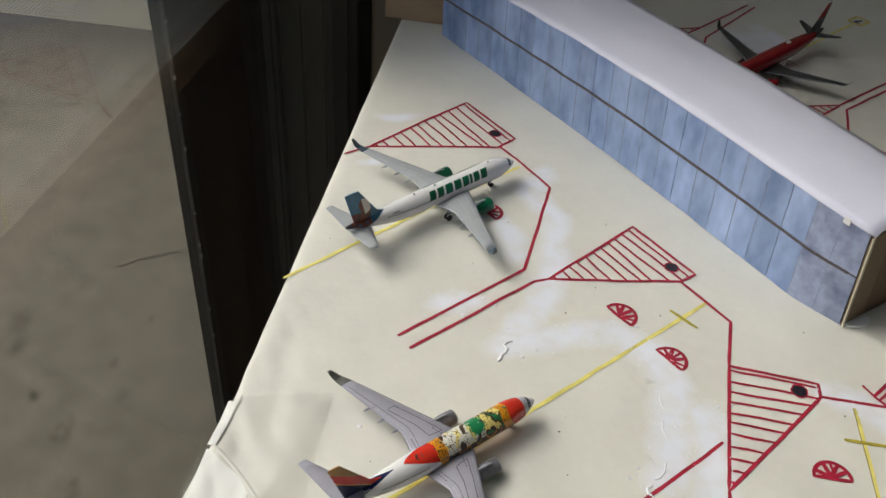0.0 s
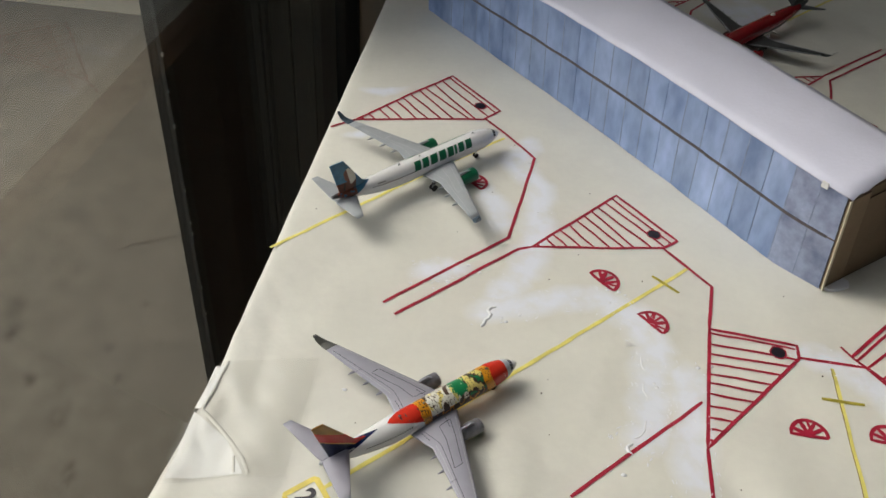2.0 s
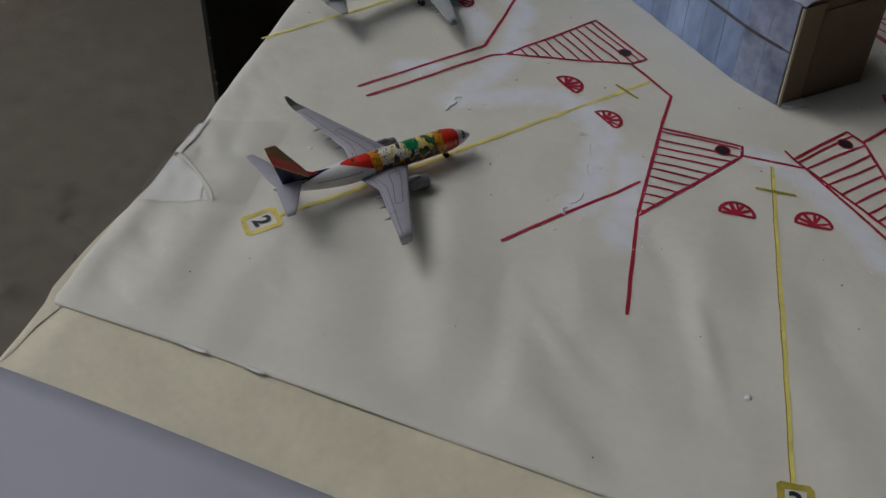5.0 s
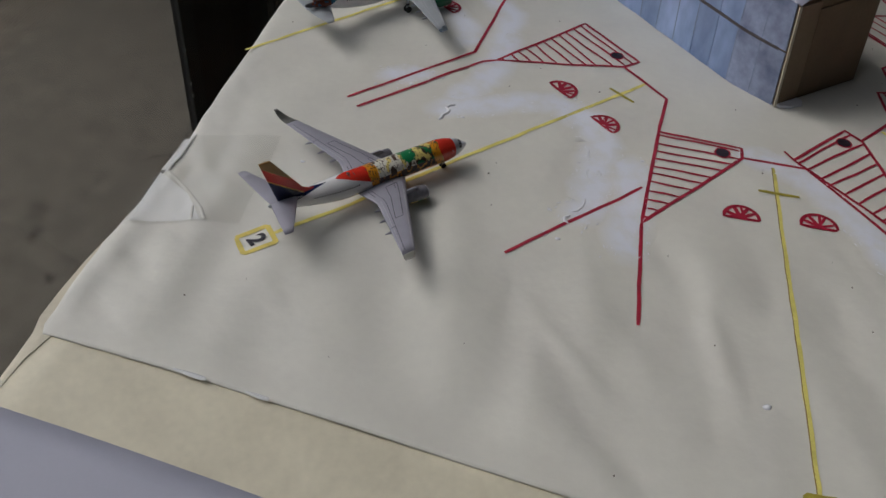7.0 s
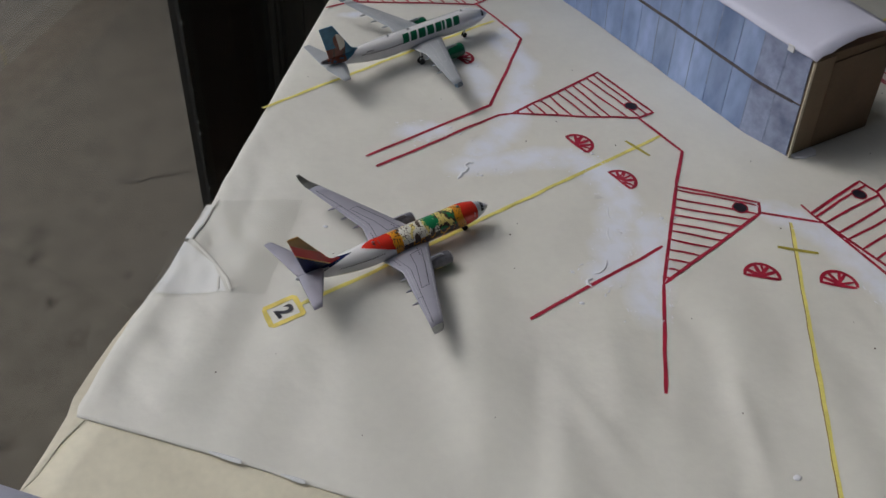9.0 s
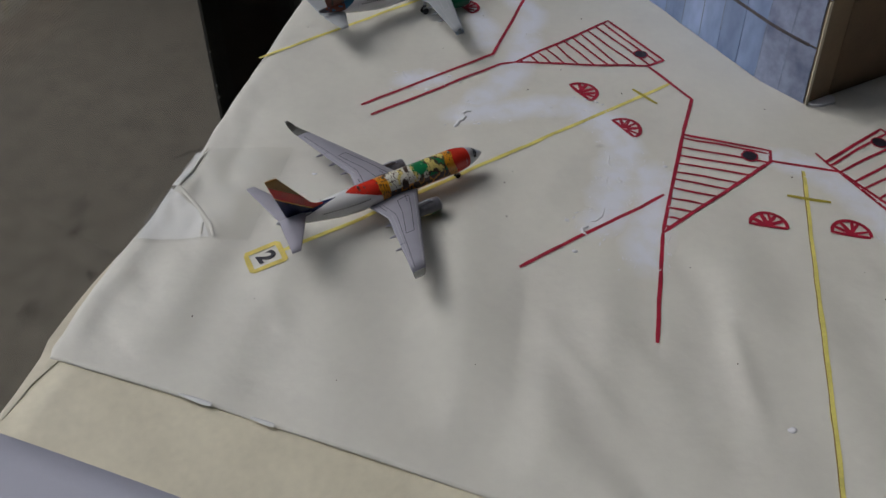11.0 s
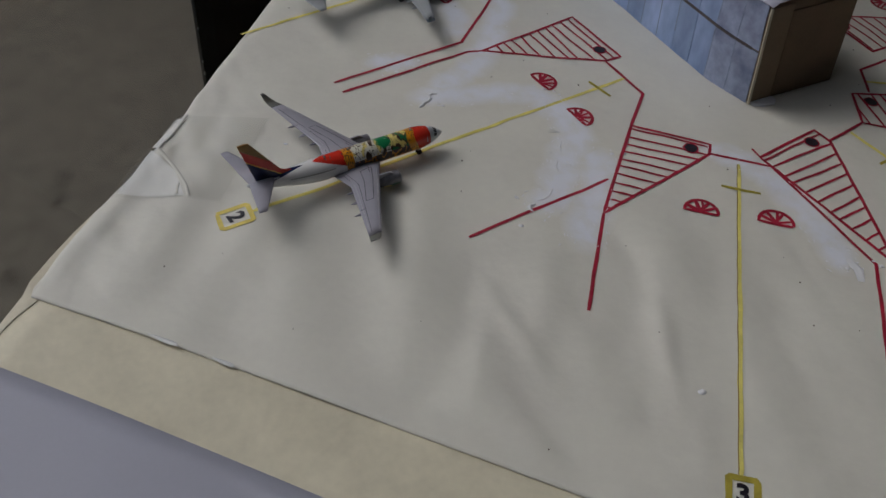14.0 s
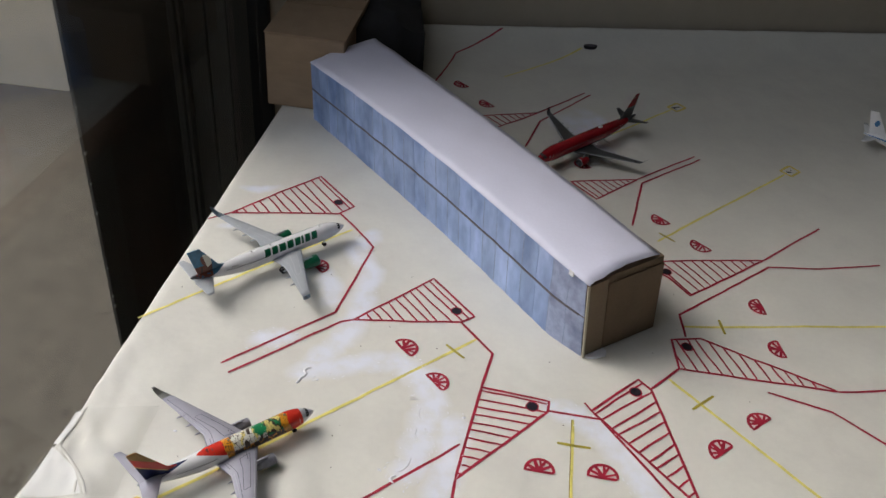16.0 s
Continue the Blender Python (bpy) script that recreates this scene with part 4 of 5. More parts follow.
def face_point(u, v, off=0.0):
    """Point of the blue long side: u from the near corner to the far one, v from foot to roof."""
    p = TA + (TC - TA) * u
    nrm = Vector((-(TC - TA).y, (TC - TA).x)).normalized()
    bow = (0.0040 * min(1.0, u * 14) * math.exp(-((u / 0.28) ** 2)) - 0.0022 * min(1.0, u * 1.8)) * (1 - 0.75 * v)
    crin = 0.0005 * noise.noise((u * 22, v * 3, 1.0))
    p = p + nrm * (bow + crin + off)
    lean = Vector((-0.0045, 0.0005)) * v * (1 - u)
    z = v * (H_NEAR + (H_FAR - H_NEAR) * u + 0.0043 * math.sin(math.pi * min(1.0, max(0.0, u))))
    return Vector((p.x + lean.x, p.y + lean.y, z))


def facade_strip(u0, u1, v0, v1, off, mu, mv, lift=0.0004):
    """Thin piece of printed paper on the long side, with edges of its own."""
    bm = bmesh.new()
    g = [[bm.verts.new(face_point(u0 + (u1 - u0) * i / mu, v0 + (v1 - v0) * j / mv, off)) for i in range(mu + 1)] for j in range(mv + 1)]
    for j in range(mv):
        for i in range(mu):
            bm.faces.new((g[j][i], g[j][i + 1], g[j + 1][i + 1], g[j + 1][i]))
    bmesh.ops.recalc_face_normals(bm, faces=bm.faces)
    bmesh.ops.solidify(bm, geom=list(bm.faces), thickness=lift)
    return bm


SIGN = 1.0 if Vector((-(TC - TA).y, (TC - TA).x)).x < 0 else -1.0
body = bmesh.new()
steps = [i / 24 for i in range(25)]
ring_lo = [face_point(u, 0, -0.0012 * SIGN) for u in steps] + [Vector((TD.x, TD.y, 0.0)), Vector((TB.x, TB.y, 0.0))]
ring_hi = [face_point(u, 0.985, -0.0012 * SIGN) for u in steps] + [Vector((TD.x - 0.001, TD.y, H_FAR * 0.985)), Vector((TB.x - 0.0025, TB.y + 0.0030, 0.0462))]
lo = [body.verts.new(p) for p in ring_lo]
hi = [body.verts.new(p) for p in ring_hi]
for i in range(len(lo)):
    j = (i + 1) % len(lo)
    body.faces.new((lo[i], lo[j], hi[j], hi[i]))
body.faces.new(lo)
body.faces.new(hi)
bmesh.ops.recalc_face_normals(body, faces=body.faces)
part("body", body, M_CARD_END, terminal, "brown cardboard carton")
N_PAN = 24
for i in range(N_PAN):
    for v0, v1 in ((0.004, 0.530), (0.550, 0.992)):
        part("panel", facade_strip(i / N_PAN + 0.0006, (i + 1) / N_PAN - 0.0006, v0, v1, 0.0, 4, 4), M_BLUE_DUSK if i < 2 else M_BLUE, terminal)
part("dark_band", facade_strip(0.012, 1.0, 0.527, 0.553, 0.0003 * SIGN, 60, 1), M_BLUE_LINE, terminal, "dark printed line along the facade")
for i in range(1, N_PAN):
    if i % 5 != 3:
        u = i / N_PAN
        part("mullion", facade_strip(u - 0.0008, u + 0.0008, 0.01 if i % 4 else 0.2, 0.985 if i % 3 else 0.8, 0.0002 * SIGN, 1, 10, 0.0003), M_BLUE_THIN, terminal)


def roof_point(u, w):
    """Roof sheet: u from near end to far end, w across from the blue side."""
    a, b = face_point(u, 1.0, 0.0008 * SIGN), Vector((TB.x - 0.0090, TB.y - 0.0010, H_NEAR + 0.0032)).lerp(Vector((TD.x, TD.y, H_FAR + 0.003)), u)
    p = a.lerp(b, w)
    p.z += 0.0030 * w * math.sin(math.pi * min(1.0, max(0.0, u))) + 0.0006 + 0.0030 * math.sin(math.pi * w) * (0.35 + 0.65 * (1 - u)) + 0.0006 * noise.noise((u * 14, w * 4, 2)) + 0.00025 * noise.noise((u * 40, w * 9, 5))
    if w < 0.02:
        p.z -= 0.0006
    e = (TC - TA).normalized()
    if u < 0:
        r = 0.0010 * noise.noise((w * 9, 1.0, 4.0))
        p.x += e.x * r
        p.y += e.y * r
    return p


bm = bmesh.new()
g = [[bm.verts.new(roof_point(i / 40 * 1.007 - 0.007, j / 12)) for i in range(41)] for j in range(13)]
for j in range(12):
    for i in range(40):
        bm.faces.new((g[j][i], g[j][i + 1], g[j + 1][i + 1], g[j + 1][i]))
bmesh.ops.recalc_face_normals(bm, faces=bm.faces)
bmesh.ops.solidify(bm, geom=list(bm.faces), thickness=0.0005)
part("roof", bm, M_ROOF, terminal, "lilac-white card roof with curling near edge", smooth=True)
# near end: dark gap under the roof, folded flap and tape
e_end = (TB - TA).normalized()
n_end = Vector((e_end.y, -e_end.x))


def end_block(w0, w1, z0, z1, out0, out1, lean=0.0):
    bm = bmesh.new()
    L = (TB - TA).length
    vs = []
    for o in (out0, out1):
        for w, z in ((w0, z0), (w1, z0), (w1, z1), (w0, z1)):
            p = TA + e_end * (w * L) + n_end * o
            k = z / H_NEAR
            vs.append(bm.verts.new((p.x - 0.0045 * k + 0.002 * k * w, p.y + 0.0005 * k + 0.0025 * k * w, z)))
    for q in ((0, 1, 2, 3), (7, 6, 5, 4), (0, 4, 5, 1), (1, 5, 6, 2), (2, 6, 7, 3), (3, 7, 4, 0)):
        bm.faces.new([vs[i] for i in q])
    bmesh.ops.recalc_face_normals(bm, faces=bm.faces)
    return bm


# flap and panel carry the end's shade in their colour, the panel more
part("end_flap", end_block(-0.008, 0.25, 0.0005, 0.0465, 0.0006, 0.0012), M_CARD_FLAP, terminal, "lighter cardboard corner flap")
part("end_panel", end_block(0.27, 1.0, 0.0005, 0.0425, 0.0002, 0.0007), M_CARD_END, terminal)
tape_plan = [TA + e_end * (a * 0.054) + n_end * b for a, b in ((0.02, 0.0), (0.24, 0.0), (0.26, 0.0035), (0.21, 0.0062), (0.10, 0.0052), (0.03, 0.0030))]
part("foot_tape", prism([tuple(p) for p in tape_plan], -0.0002, 0.0012, 0.0003), M_FLUID_THICK, terminal, "whitish tape at the foot of the box")
part("corner_strip", end_block(-0.016, 0.012, 0.0005, 0.0468, 0.0013, 0.0017), M_CREAM, terminal, "pale paper rim folded round the corner")
bm = facade_strip(0.030, 0.040, 0.965, 1.02, 0.0010 * SIGN, 3, 2, 0.0006)
part("torn_scrap", bm, M_WHITE, terminal, "small torn white scrap at the roof edge")

# carton, and a black lumpy block filling the dark area at the far end
carton = empty("cardboard_box")
tagged(carton, "closed brown cardboard box at the end of the paper", "cardboard box")
CB = [(0.0270, 0.4850), (0.0830, 0.4690), (0.1150, 0.5900), (0.0560, 0.6000)]
part("body", prism(CB, 0.0, 0.0560, 0.0012), M_CARD, carton)
part("lid_flap", prism([(0.0265, 0.4845), (0.0835, 0.4683), (0.0990, 0.5285), (0.0410, 0.5420)], 0.0562, 0.0570, 0.0003), M_CARD, carton, "top flap with a dark seam")
part("lid_flap", prism([(0.0413, 0.5432), (0.0993, 0.5297), (0.1150, 0.5900), (0.0560, 0.6000)], 0.0562, 0.0570, 0.0003), M_CARD, carton)
bm = sheet_between([(0.090, 0.505), (0.146, 0.520), (0.150, 0.600), (0.118, 0.600)], 16, 14, lambda x, y: 0.052 + 0.008 * noise.noise((x * 40, y * 40, 4)) - 0.40 * max(0, x - 0.125), 0.0)
geo = bmesh.ops.extrude_face_region(bm, geom=list(bm.faces))
for e in geo["geom"]:
    if isinstance(e, bmesh.types.BMVert):
        e.co.z = -0.0005
bmesh.ops.recalc_face_normals(bm, faces=bm.faces)
tagged(part("black_block", bm, M_BLACK_FILL, smooth=True), "black lumpy block beside the cardboard box", "cloth")


# ---- model airliners ----
def airfoil(chord, thick, n=7):
    """Closed section: x back from the leading edge, z up."""
    top, bot = [], []
    for i in range(n + 1):
        s = (1 - math.cos(math.pi * i / n)) / 2
        t = thick * chord * 5 * (0.2969 * math.sqrt(s) - 0.126 * s - 0.3516 * s * s + 0.2843 * s ** 3 - 0.1015 * s ** 4)
        top.append((s * chord, t + 0.02 * chord * math.sin(math.pi * s)))
        bot.append((s * chord, -t * 0.8))
    return top + bot[-2:0:-1]


def loft(sections, closed_ends=True, pick=None):
    """Skin over sections (lists of points); pick(mid point) gives a material index."""
    bm = bmesh.new()
    rings = [[bm.verts.new(p) for p in s] for s in sections]
    n = len(rings[0])
    for a, b in zip(rings, rings[1:]):
        for i in range(n):
            bm.faces.new((a[i], a[(i + 1) % n], b[(i + 1) % n], b[i]))
    if closed_ends:
        bm.faces.new(rings[0][::-1])
        bm.faces.new(rings[-1])
    bmesh.ops.recalc_face_normals(bm, faces=bm.faces)
    if pick:
        for f in bm.faces:
            f.material_index = pick(f.calc_center_median())
    return bm


def wing_sections(stations, steps=4, curve=0.0):
    """stations: (y, leading edge x, chord, z, thickness)."""
    out = []
    for a, b in zip(stations, stations[1:]):
        for k in range(steps):
            u = k / steps
            out.append([p + (q - p) * u for p, q in zip(a, b)])
    out.append(list(stations[-1]))
    return [[(x0 - dx, y, z + dz) for dx, dz in airfoil(c, th)] for y, x0, c, z, th in out]


def mirror(bm):
    for v in bm.verts:
        v.co.y = -v.co.y
    bmesh.ops.reverse_faces(bm, faces=bm.faces)
    return bm


def fuselage_shape(s, L, r0):
    """Radius and centre height at the share s of the length behind the nose."""
    if s < 0.17:
        k = max(s, 0.0) / 0.17
        return r0 * max(0.015, 1 - (1 - k) ** 2.0) ** 0.78, -0.22 * r0 * (1 - k) ** 1.5
    if s > 0.64:
        k = (s - 0.64) / 0.36
        r = r0 * (1 - 0.86 * k ** 1.55)
        return r, (r0 - r) * 0.72
    return r0, 0.0


def skin_point(s, ang, L, r0, zc, off=0.0):
    """Point on the skin; ang: degrees from straight up, positive to the aircraft's port side."""
    r, c = fuselage_shape(s, L, r0)
    a = radians(ang)
    return Vector((-s * L, (r + off) * math.sin(a), zc + c + (r + off) * 1.03 * math.cos(a)))


def skin_patch(quads, L, r0, zc, off, nu=3, nv=3):
    """Thin painted patches on the skin: each ((s0, s1), (ang0, ang1), slant)."""
    bm = bmesh.new()
    for (s0, s1), (a0, a1), slant in quads:
        g = [[bm.verts.new(skin_point(s0 + (s1 - s0) * i / nu + slant * (j / nv), a0 + (a1 - a0) * j / nv, L, r0, zc, off)) for i in range(nu + 1)] for j in range(nv + 1)]
        for j in range(nv):
            for i in range(nu):
                bm.faces.new((g[j][i], g[j][i + 1], g[j + 1][i + 1], g[j + 1][i]))
    bmesh.ops.recalc_face_normals(bm, faces=bm.faces)
    return bm


def lathe_x(profile, cx, cy, cz, n=24, flat=1.0):
    """Body of revolution along x: (x, radius) pairs."""
    return loft([[(cx + x, cy + r * math.cos(2 * math.pi * k / n), cz + flat * r * math.sin(2 * math.pi * k / n)) for k in range(n)] for x, r in profile])


def airliner(name, m, label, L, r0, skin, skin_pick, wing_mats, fin_mats, fin_pick, tip_mat, nacelle_mats, nacelle_pick, tail_mat, windows, belly_z=0.0082, scale=1.0, panel_mat=None, eng_r=0.0027, edge_mat=None, res=(150, 56), wing_x=None, tip=(0.0463, -0.0255, 0.0054), tail_tip=(0.0164, -0.0130, 0.0038), fin=(0.0120, 0.0052, 0.0205), gear=(0.125, 0.52, 0.0066), eng_y=0.0122, wing_dz=0.0, chord=1.0, markings=False):
    root = empty(name, m)
    root.scale = (scale,) * 3
    tagged(root, label, "model airplane", group="model airplanes")
    zc = belly_z
    # fuselage
    NS, NA = res
    secs = []
    for i in range(NS + 1):
        s = (i / NS)
        s = s if s > 0.13 else 0.13 * (s / 0.13) ** 1.25
        secs.append([tuple(skin_point(s, 360 * k / NA, L, r0, zc)) for k in range(NA)])

    def pick(c):
        s = -c.x / L
        r, cz = fuselage_shape(s, L, r0)
        ang = math.degrees(math.atan2(c.y, (c.z - zc - cz) / 1.03))
        return skin_pick(s, ang)

    part("fuselage", loft(secs, True, pick), skin, root, smooth=True)
    # cockpit glass
    part("cockpit_window", skin_patch([((0.036 + abs(a) * 0.00012, 0.054 + abs(a) * 0.00016), (a - 11, a + 11), 0.0) for a in (-62, -37, -12, 12, 37, 62)], L, r0, zc, 0.00006, 2, 3), M_BLACK, root, "black cockpit windows")
    for sg in (1, -1):
        part("window_row", skin_patch([((s, s + 0.0045), (sg * 66, sg * 73), 0.0) for s in windows], L, r0, zc, 0.00005, 1, 1), M_BLACK, root, "row of small dark windows")
        part("door_outline", skin_patch([((s, s + 0.0012), (sg * 58, sg * 88), 0.0) for s in (0.085, 0.108, 0.80, 0.818)], L, r0, zc, 0.00004, 1, 4), M_SILVER, root)
    # wings
    le = wing_x or 0.0302 * L / 0.084
    ty, tx, tz = tip
    sw = tx + 0.0255
    st = [(0.0, -le + 0.001, 0.0205, -0.0022, 0.12), (0.0046, -le, 0.0192, -0.0021, 0.12), (0.0135, -le - 0.0049, 0.0122, -0.0010, 0.11), (0.0412, -le - 0.0188 + sw * 0.85, 0.00483, 0.00108, 0.10)]
    lets = [(0.0412, -le - 0.0188 + sw * 0.85, 0.00483, 0.00108, 0.10), (0.0428, -le - 0.0197 + sw * 0.9, 0.0044, 0.0012, 0.10), (0.0441, -le - 0.0207 + sw, 0.0037, 0.0016, 0.10), (0.0451, -le - 0.0220 + sw, 0.0030, 0.0026, 0.10), (ty, -le - 0.0243 + sw, 0.0014, tz, 0.10)]
    lets = [(y, x, c * chord, z + wing_dz, th) for y, x, c, z, th in lets]
    st = [(y, x, c * chord, z + wing_dz, th) for y, x, c, z, th in st]
    for sg in (1, -1):
        secs = [[(x, y, z + zc) for x, y, z in s] for s in wing_sections(st, 6)]
        wg = part("wing", (lambda b: b if sg > 0 else mirror(b))(loft(secs)), wing_mats[0], root, smooth=True)
        secs = [[(x, y, z + zc) for x, y, z in s] for s in wing_sections(lets, 3)]
        part("winglet", (lambda b: b if sg > 0 else mirror(b))(loft(secs)), tip_mat, wg, "upturned wing tip", smooth=True)

        def wing_at(y, f):
            for a, b in zip(st, st[1:]):
                if a[0] <= y <= b[0]:
                    u = (y - a[0]) / (b[0] - a[0])
                    _, x0, c, z, th = [p + (q - p) * u for p, q in zip(a, b)]
                    sf = min(max(f, 0.001), 1)
                    t = th * c * 5 * (0.2969 * math.sqrt(sf) - 0.126 * sf - 0.3516 * sf * sf + 0.2843 * sf ** 3 - 0.1015 * sf ** 4)
                    return Vector((x0 - f * c, sg * y, zc + z + t + 0.02 * c * math.sin(math.pi * sf) + 0.00007))
            return Vector((st[-1][1], sg * y, zc + st[-1][3]))

        def wing_stroke(path, w, mat, nm):
            bm = bmesh.new()
            prev = None
            pts = []
            for (y0, f0), (y1, f1) in zip(path, path[1:]):
                pts += [(y0 + (y1 - y0) * k / 8, f0 + (f1 - f0) * k / 8) for k in range(8)]
            pts.append(path[-1])
            P = [wing_at(*p) for p in pts]
            for i, p in enumerate(P):
                d = (P[min(i + 1, len(P) - 1)] - P[max(i - 1, 0)]).normalized()
                sd = Vector((-d.y, d.x, 0)) * (w / 2)
                row = [bm.verts.new(p + sd), bm.verts.new(p - sd)]
                if prev:
                    bm.faces.new((prev[0], prev[1], row[1], row[0]))
                prev = row
            bmesh.ops.recalc_face_normals(bm, faces=bm.faces)
            part(nm, bm, mat, wg)

        if panel_mat:
            wing_stroke([(0.0070, 0.22), (0.0240, 0.30), (0.0240, 0.62), (0.0075, 0.50), (0.0070, 0.22)], 0.00022, panel_mat, "panel_line")
            wing_stroke([(0.0060, 0.80), (0.0150, 0.74), (0.0395, 0.72)], 0.00018, panel_mat, "flap_line")
            wing_stroke([(0.0070, 0.10), (0.0400, 0.14)], 0.00016, M_SILVER, "slat_line")
        if edge_mat:
            wing_stroke([(0.0060, 0.05), (0.0405, 0.05)], 0.0009, edge_mat, "leading_edge")
            wing_stroke([(0.0060, 0.94), (0.0135, 0.94), (0.0405, 0.94)], 0.0007, edge_mat, "trailing_edge")
        if markings:
            # dashed walkway outline and aileron seams
            for f, y0, y1 in ((0.30, 0.0058, 0.0100), (0.86, 0.0062, 0.0104)):
                for k in range(4):
                    a = y0 + (y1 - y0) * k / 4
                    wing_stroke([(a, f), (a + 0.0006, f)], 0.00030, M_BLACK, "dash_mark")
            wing_stroke([(0.0275, 0.70), (0.0275, 0.97)], 0.00016, panel_mat, "aileron_seam")
            wing_stroke([(0.0130, 0.86), (0.0395, 0.84)], 0.00016, M_SILVER, "flap_seam")
        # flap track fairings
        for y, ln in ((0.0160, 0.0052), (0.0220, 0.0046), (0.0285, 0.0040)):
            p = wing_at(y, 0.98)
            fb = lathe_x([(0.0026, 0.0001), (0.0012, 0.00042), (-0.0006, 0.00045), (-0.0020, 0.0002), (-0.0024, 0.00004)], p.x, p.y, p.z - 0.00075, 8)
            part("flap_fairing", fb, wing_mats[0], wg, smooth=True)
        # engine
        ey, ez, ex = sg * eng_y, zc - 0.0046 + 1.3 * wing_dz, -le + 0.0035
        prof = [(0.0, eng_r * 0.80), (0.0006, eng_r * 0.92), (0.0002, eng_r * 0.98), (-0.0012, eng_r), (-0.0040, eng_r * 1.02), (-0.0070, eng_r * 0.88), (-0.0086, eng_r * 0.68), (-0.0087, eng_r * 0.5)]
        en = part("engine", loft([[(ex + x, ey + r * math.cos(2 * math.pi * k / 24), ez + 0.96 * r * math.sin(2 * math.pi * k / 24)) for k in range(24)] for x, r in prof], True, lambda c: nacelle_pick(c.x - ex, c.z - ez)), nacelle_mats, root, "engine nacelle", smooth=True)
        part("intake", lathe_x([(0.00062, eng_r * 0.86), (0.00072, eng_r * 0.70), (0.0003, eng_r * 0.2)], ex, ey, ez, 24), M_GUN, en, "dark engine intake", smooth=True)
        part("exhaust_cone", lathe_x([(-0.0084, eng_r * 0.45), (-0.0098, eng_r * 0.30), (-0.0108, eng_r * 0.06)], ex, ey, ez, 16), M_GUN, en, smooth=True)
        py = loft([[(ex - 0.0020, ey - 0.0004, ez + eng_r * 0.9), (ex - 0.0020, ey + 0.0004, ez + eng_r * 0.9), (ex - 0.0085, ey + 0.0004, ez + eng_r * 0.7), (ex - 0.0085, ey - 0.0004, ez + eng_r * 0.7)],
                   [(ex - 0.0040, ey - 0.0003, zc - 0.0008 + wing_dz), (ex - 0.0040, ey + 0.0003, zc - 0.0008 + wing_dz), (ex - 0.0120, ey + 0.0003, zc - 0.0010 + wing_dz), (ex - 0.0120, ey - 0.0003, zc - 0.0010 + wing_dz)]])
        part("pylon", py, wing_mats[0], en)
        # tailplane
        tl = L * 0.868
        hy, hx, hz = tail_tip
        ts = [(0.0, -tl, 0.0102, hz - 0.0022, 0.09), (0.0020, -tl - 0.0012, 0.0096, hz - 0.0020, 0.09), (hy, -tl + hx + 0.0028, 0.0030, hz, 0.08)]
        secs = [[(x, y, z + zc) for x, y, z in s] for s in wing_sections(ts, 5)]
        part("tailplane", (lambda b: b if sg > 0 else mirror(b))(loft(secs)), wing_mats[-1], root, smooth=True)
        # main gear
        part("main_gear_strut", lathe_x([(0.0006, 0.0006), (-0.0006, 0.0006)], -L * gear[1], sg * gear[2], zc - 0.0058, 8), M_GUN, root)
        gr = box(-L * gear[1] - 0.0004, -L * gear[1] + 0.0004, sg * gear[2] - 0.0004, sg * gear[2] + 0.0004, 0.0012, zc - 0.002)
        part("main_gear_leg", gr, M_SILVER, root)
        for dy in (-0.0009, 0.0009):
            part("wheel", wheel(-L * gear[1], sg * gear[2] + dy, 0.0014, 0.0014, 0.0008), M_RUBBER, root, "black rubber wheel", smooth=False)
    # fin with dorsal fillet
    f0 = -L * 0.815
    levels = []
    NZ, NC = 60, 50
    topz = fin[2]
    for j in range(NZ + 1):
        v = j / NZ
        z = zc + r0 * 0.62 + v * (topz - r0 * 0.40)
        lead = f0 - fin[0] * v
        if v < 0.2:
            lead += 0.0065 * (1 - v / 0.2) ** 1.6
        trail = -L * 0.958 - fin[1] * v
        c = lead - trail
        sec = []
        for i in range(NC + 1):
            s = i / NC
            sec.append((lead - s * c, 0.00062 * (1 - 0.45 * v) * math.sqrt(max(0, math.sin(math.pi * min(1, 0.02 + s * 0.97)))), z))
        for i in range(NC - 1, 0, -1):
            x, y, zz = sec[i]
            sec.append((x, -y, zz))
        levels.append(sec)
    part("tail_fin", loft(levels, True, lambda c: fin_pick(-c.x / L, (c.z - zc) / topz)), fin_mats, root, "painted tail fin", smooth=True)
    part("tail_cone", lathe_x([(0.0014, 0.00072), (0.0, 0.0006), (-0.0010, 0.00028)], -L * 0.993, 0, zc + r0 * 0.625, 14), tail_mat, root, smooth=True)
    # nose gear, aerials
    part("nose_gear_leg", box(-L * gear[0] - 0.0003, -L * gear[0] + 0.0003, -0.0003, 0.0003, 0.0010, zc - r0 * 0.8), M_SILVER, root)
    for dy in (-0.0006, 0.0006):
        part("wheel", wheel(-L * gear[0], dy, 0.0011, 0.0011, 0.0006), M_RUBBER, root, "black rubber wheel")
    for s in (0.17, 0.50, 0.62):
        a = skin_point(s, 0, L, r0, zc)
        part("aerial", loft([[(a.x, -0.0001, a.z - 0.0002), (a.x, 0.0001, a.z - 0.0002), (a.x - 0.0012, 0.0001, a.z - 0.0002), (a.x - 0.0012, -0.0001, a.z - 0.0002)], [(a.x - 0.0007, -0.00006, a.z + 0.0009), (a.x - 0.0007, 0.00006, a.z + 0.0009), (a.x - 0.0013, 0.00006, a.z + 0.0009), (a.x - 0.0013, -0.00006, a.z + 0.0009)]]), skin[0], root)
    return root


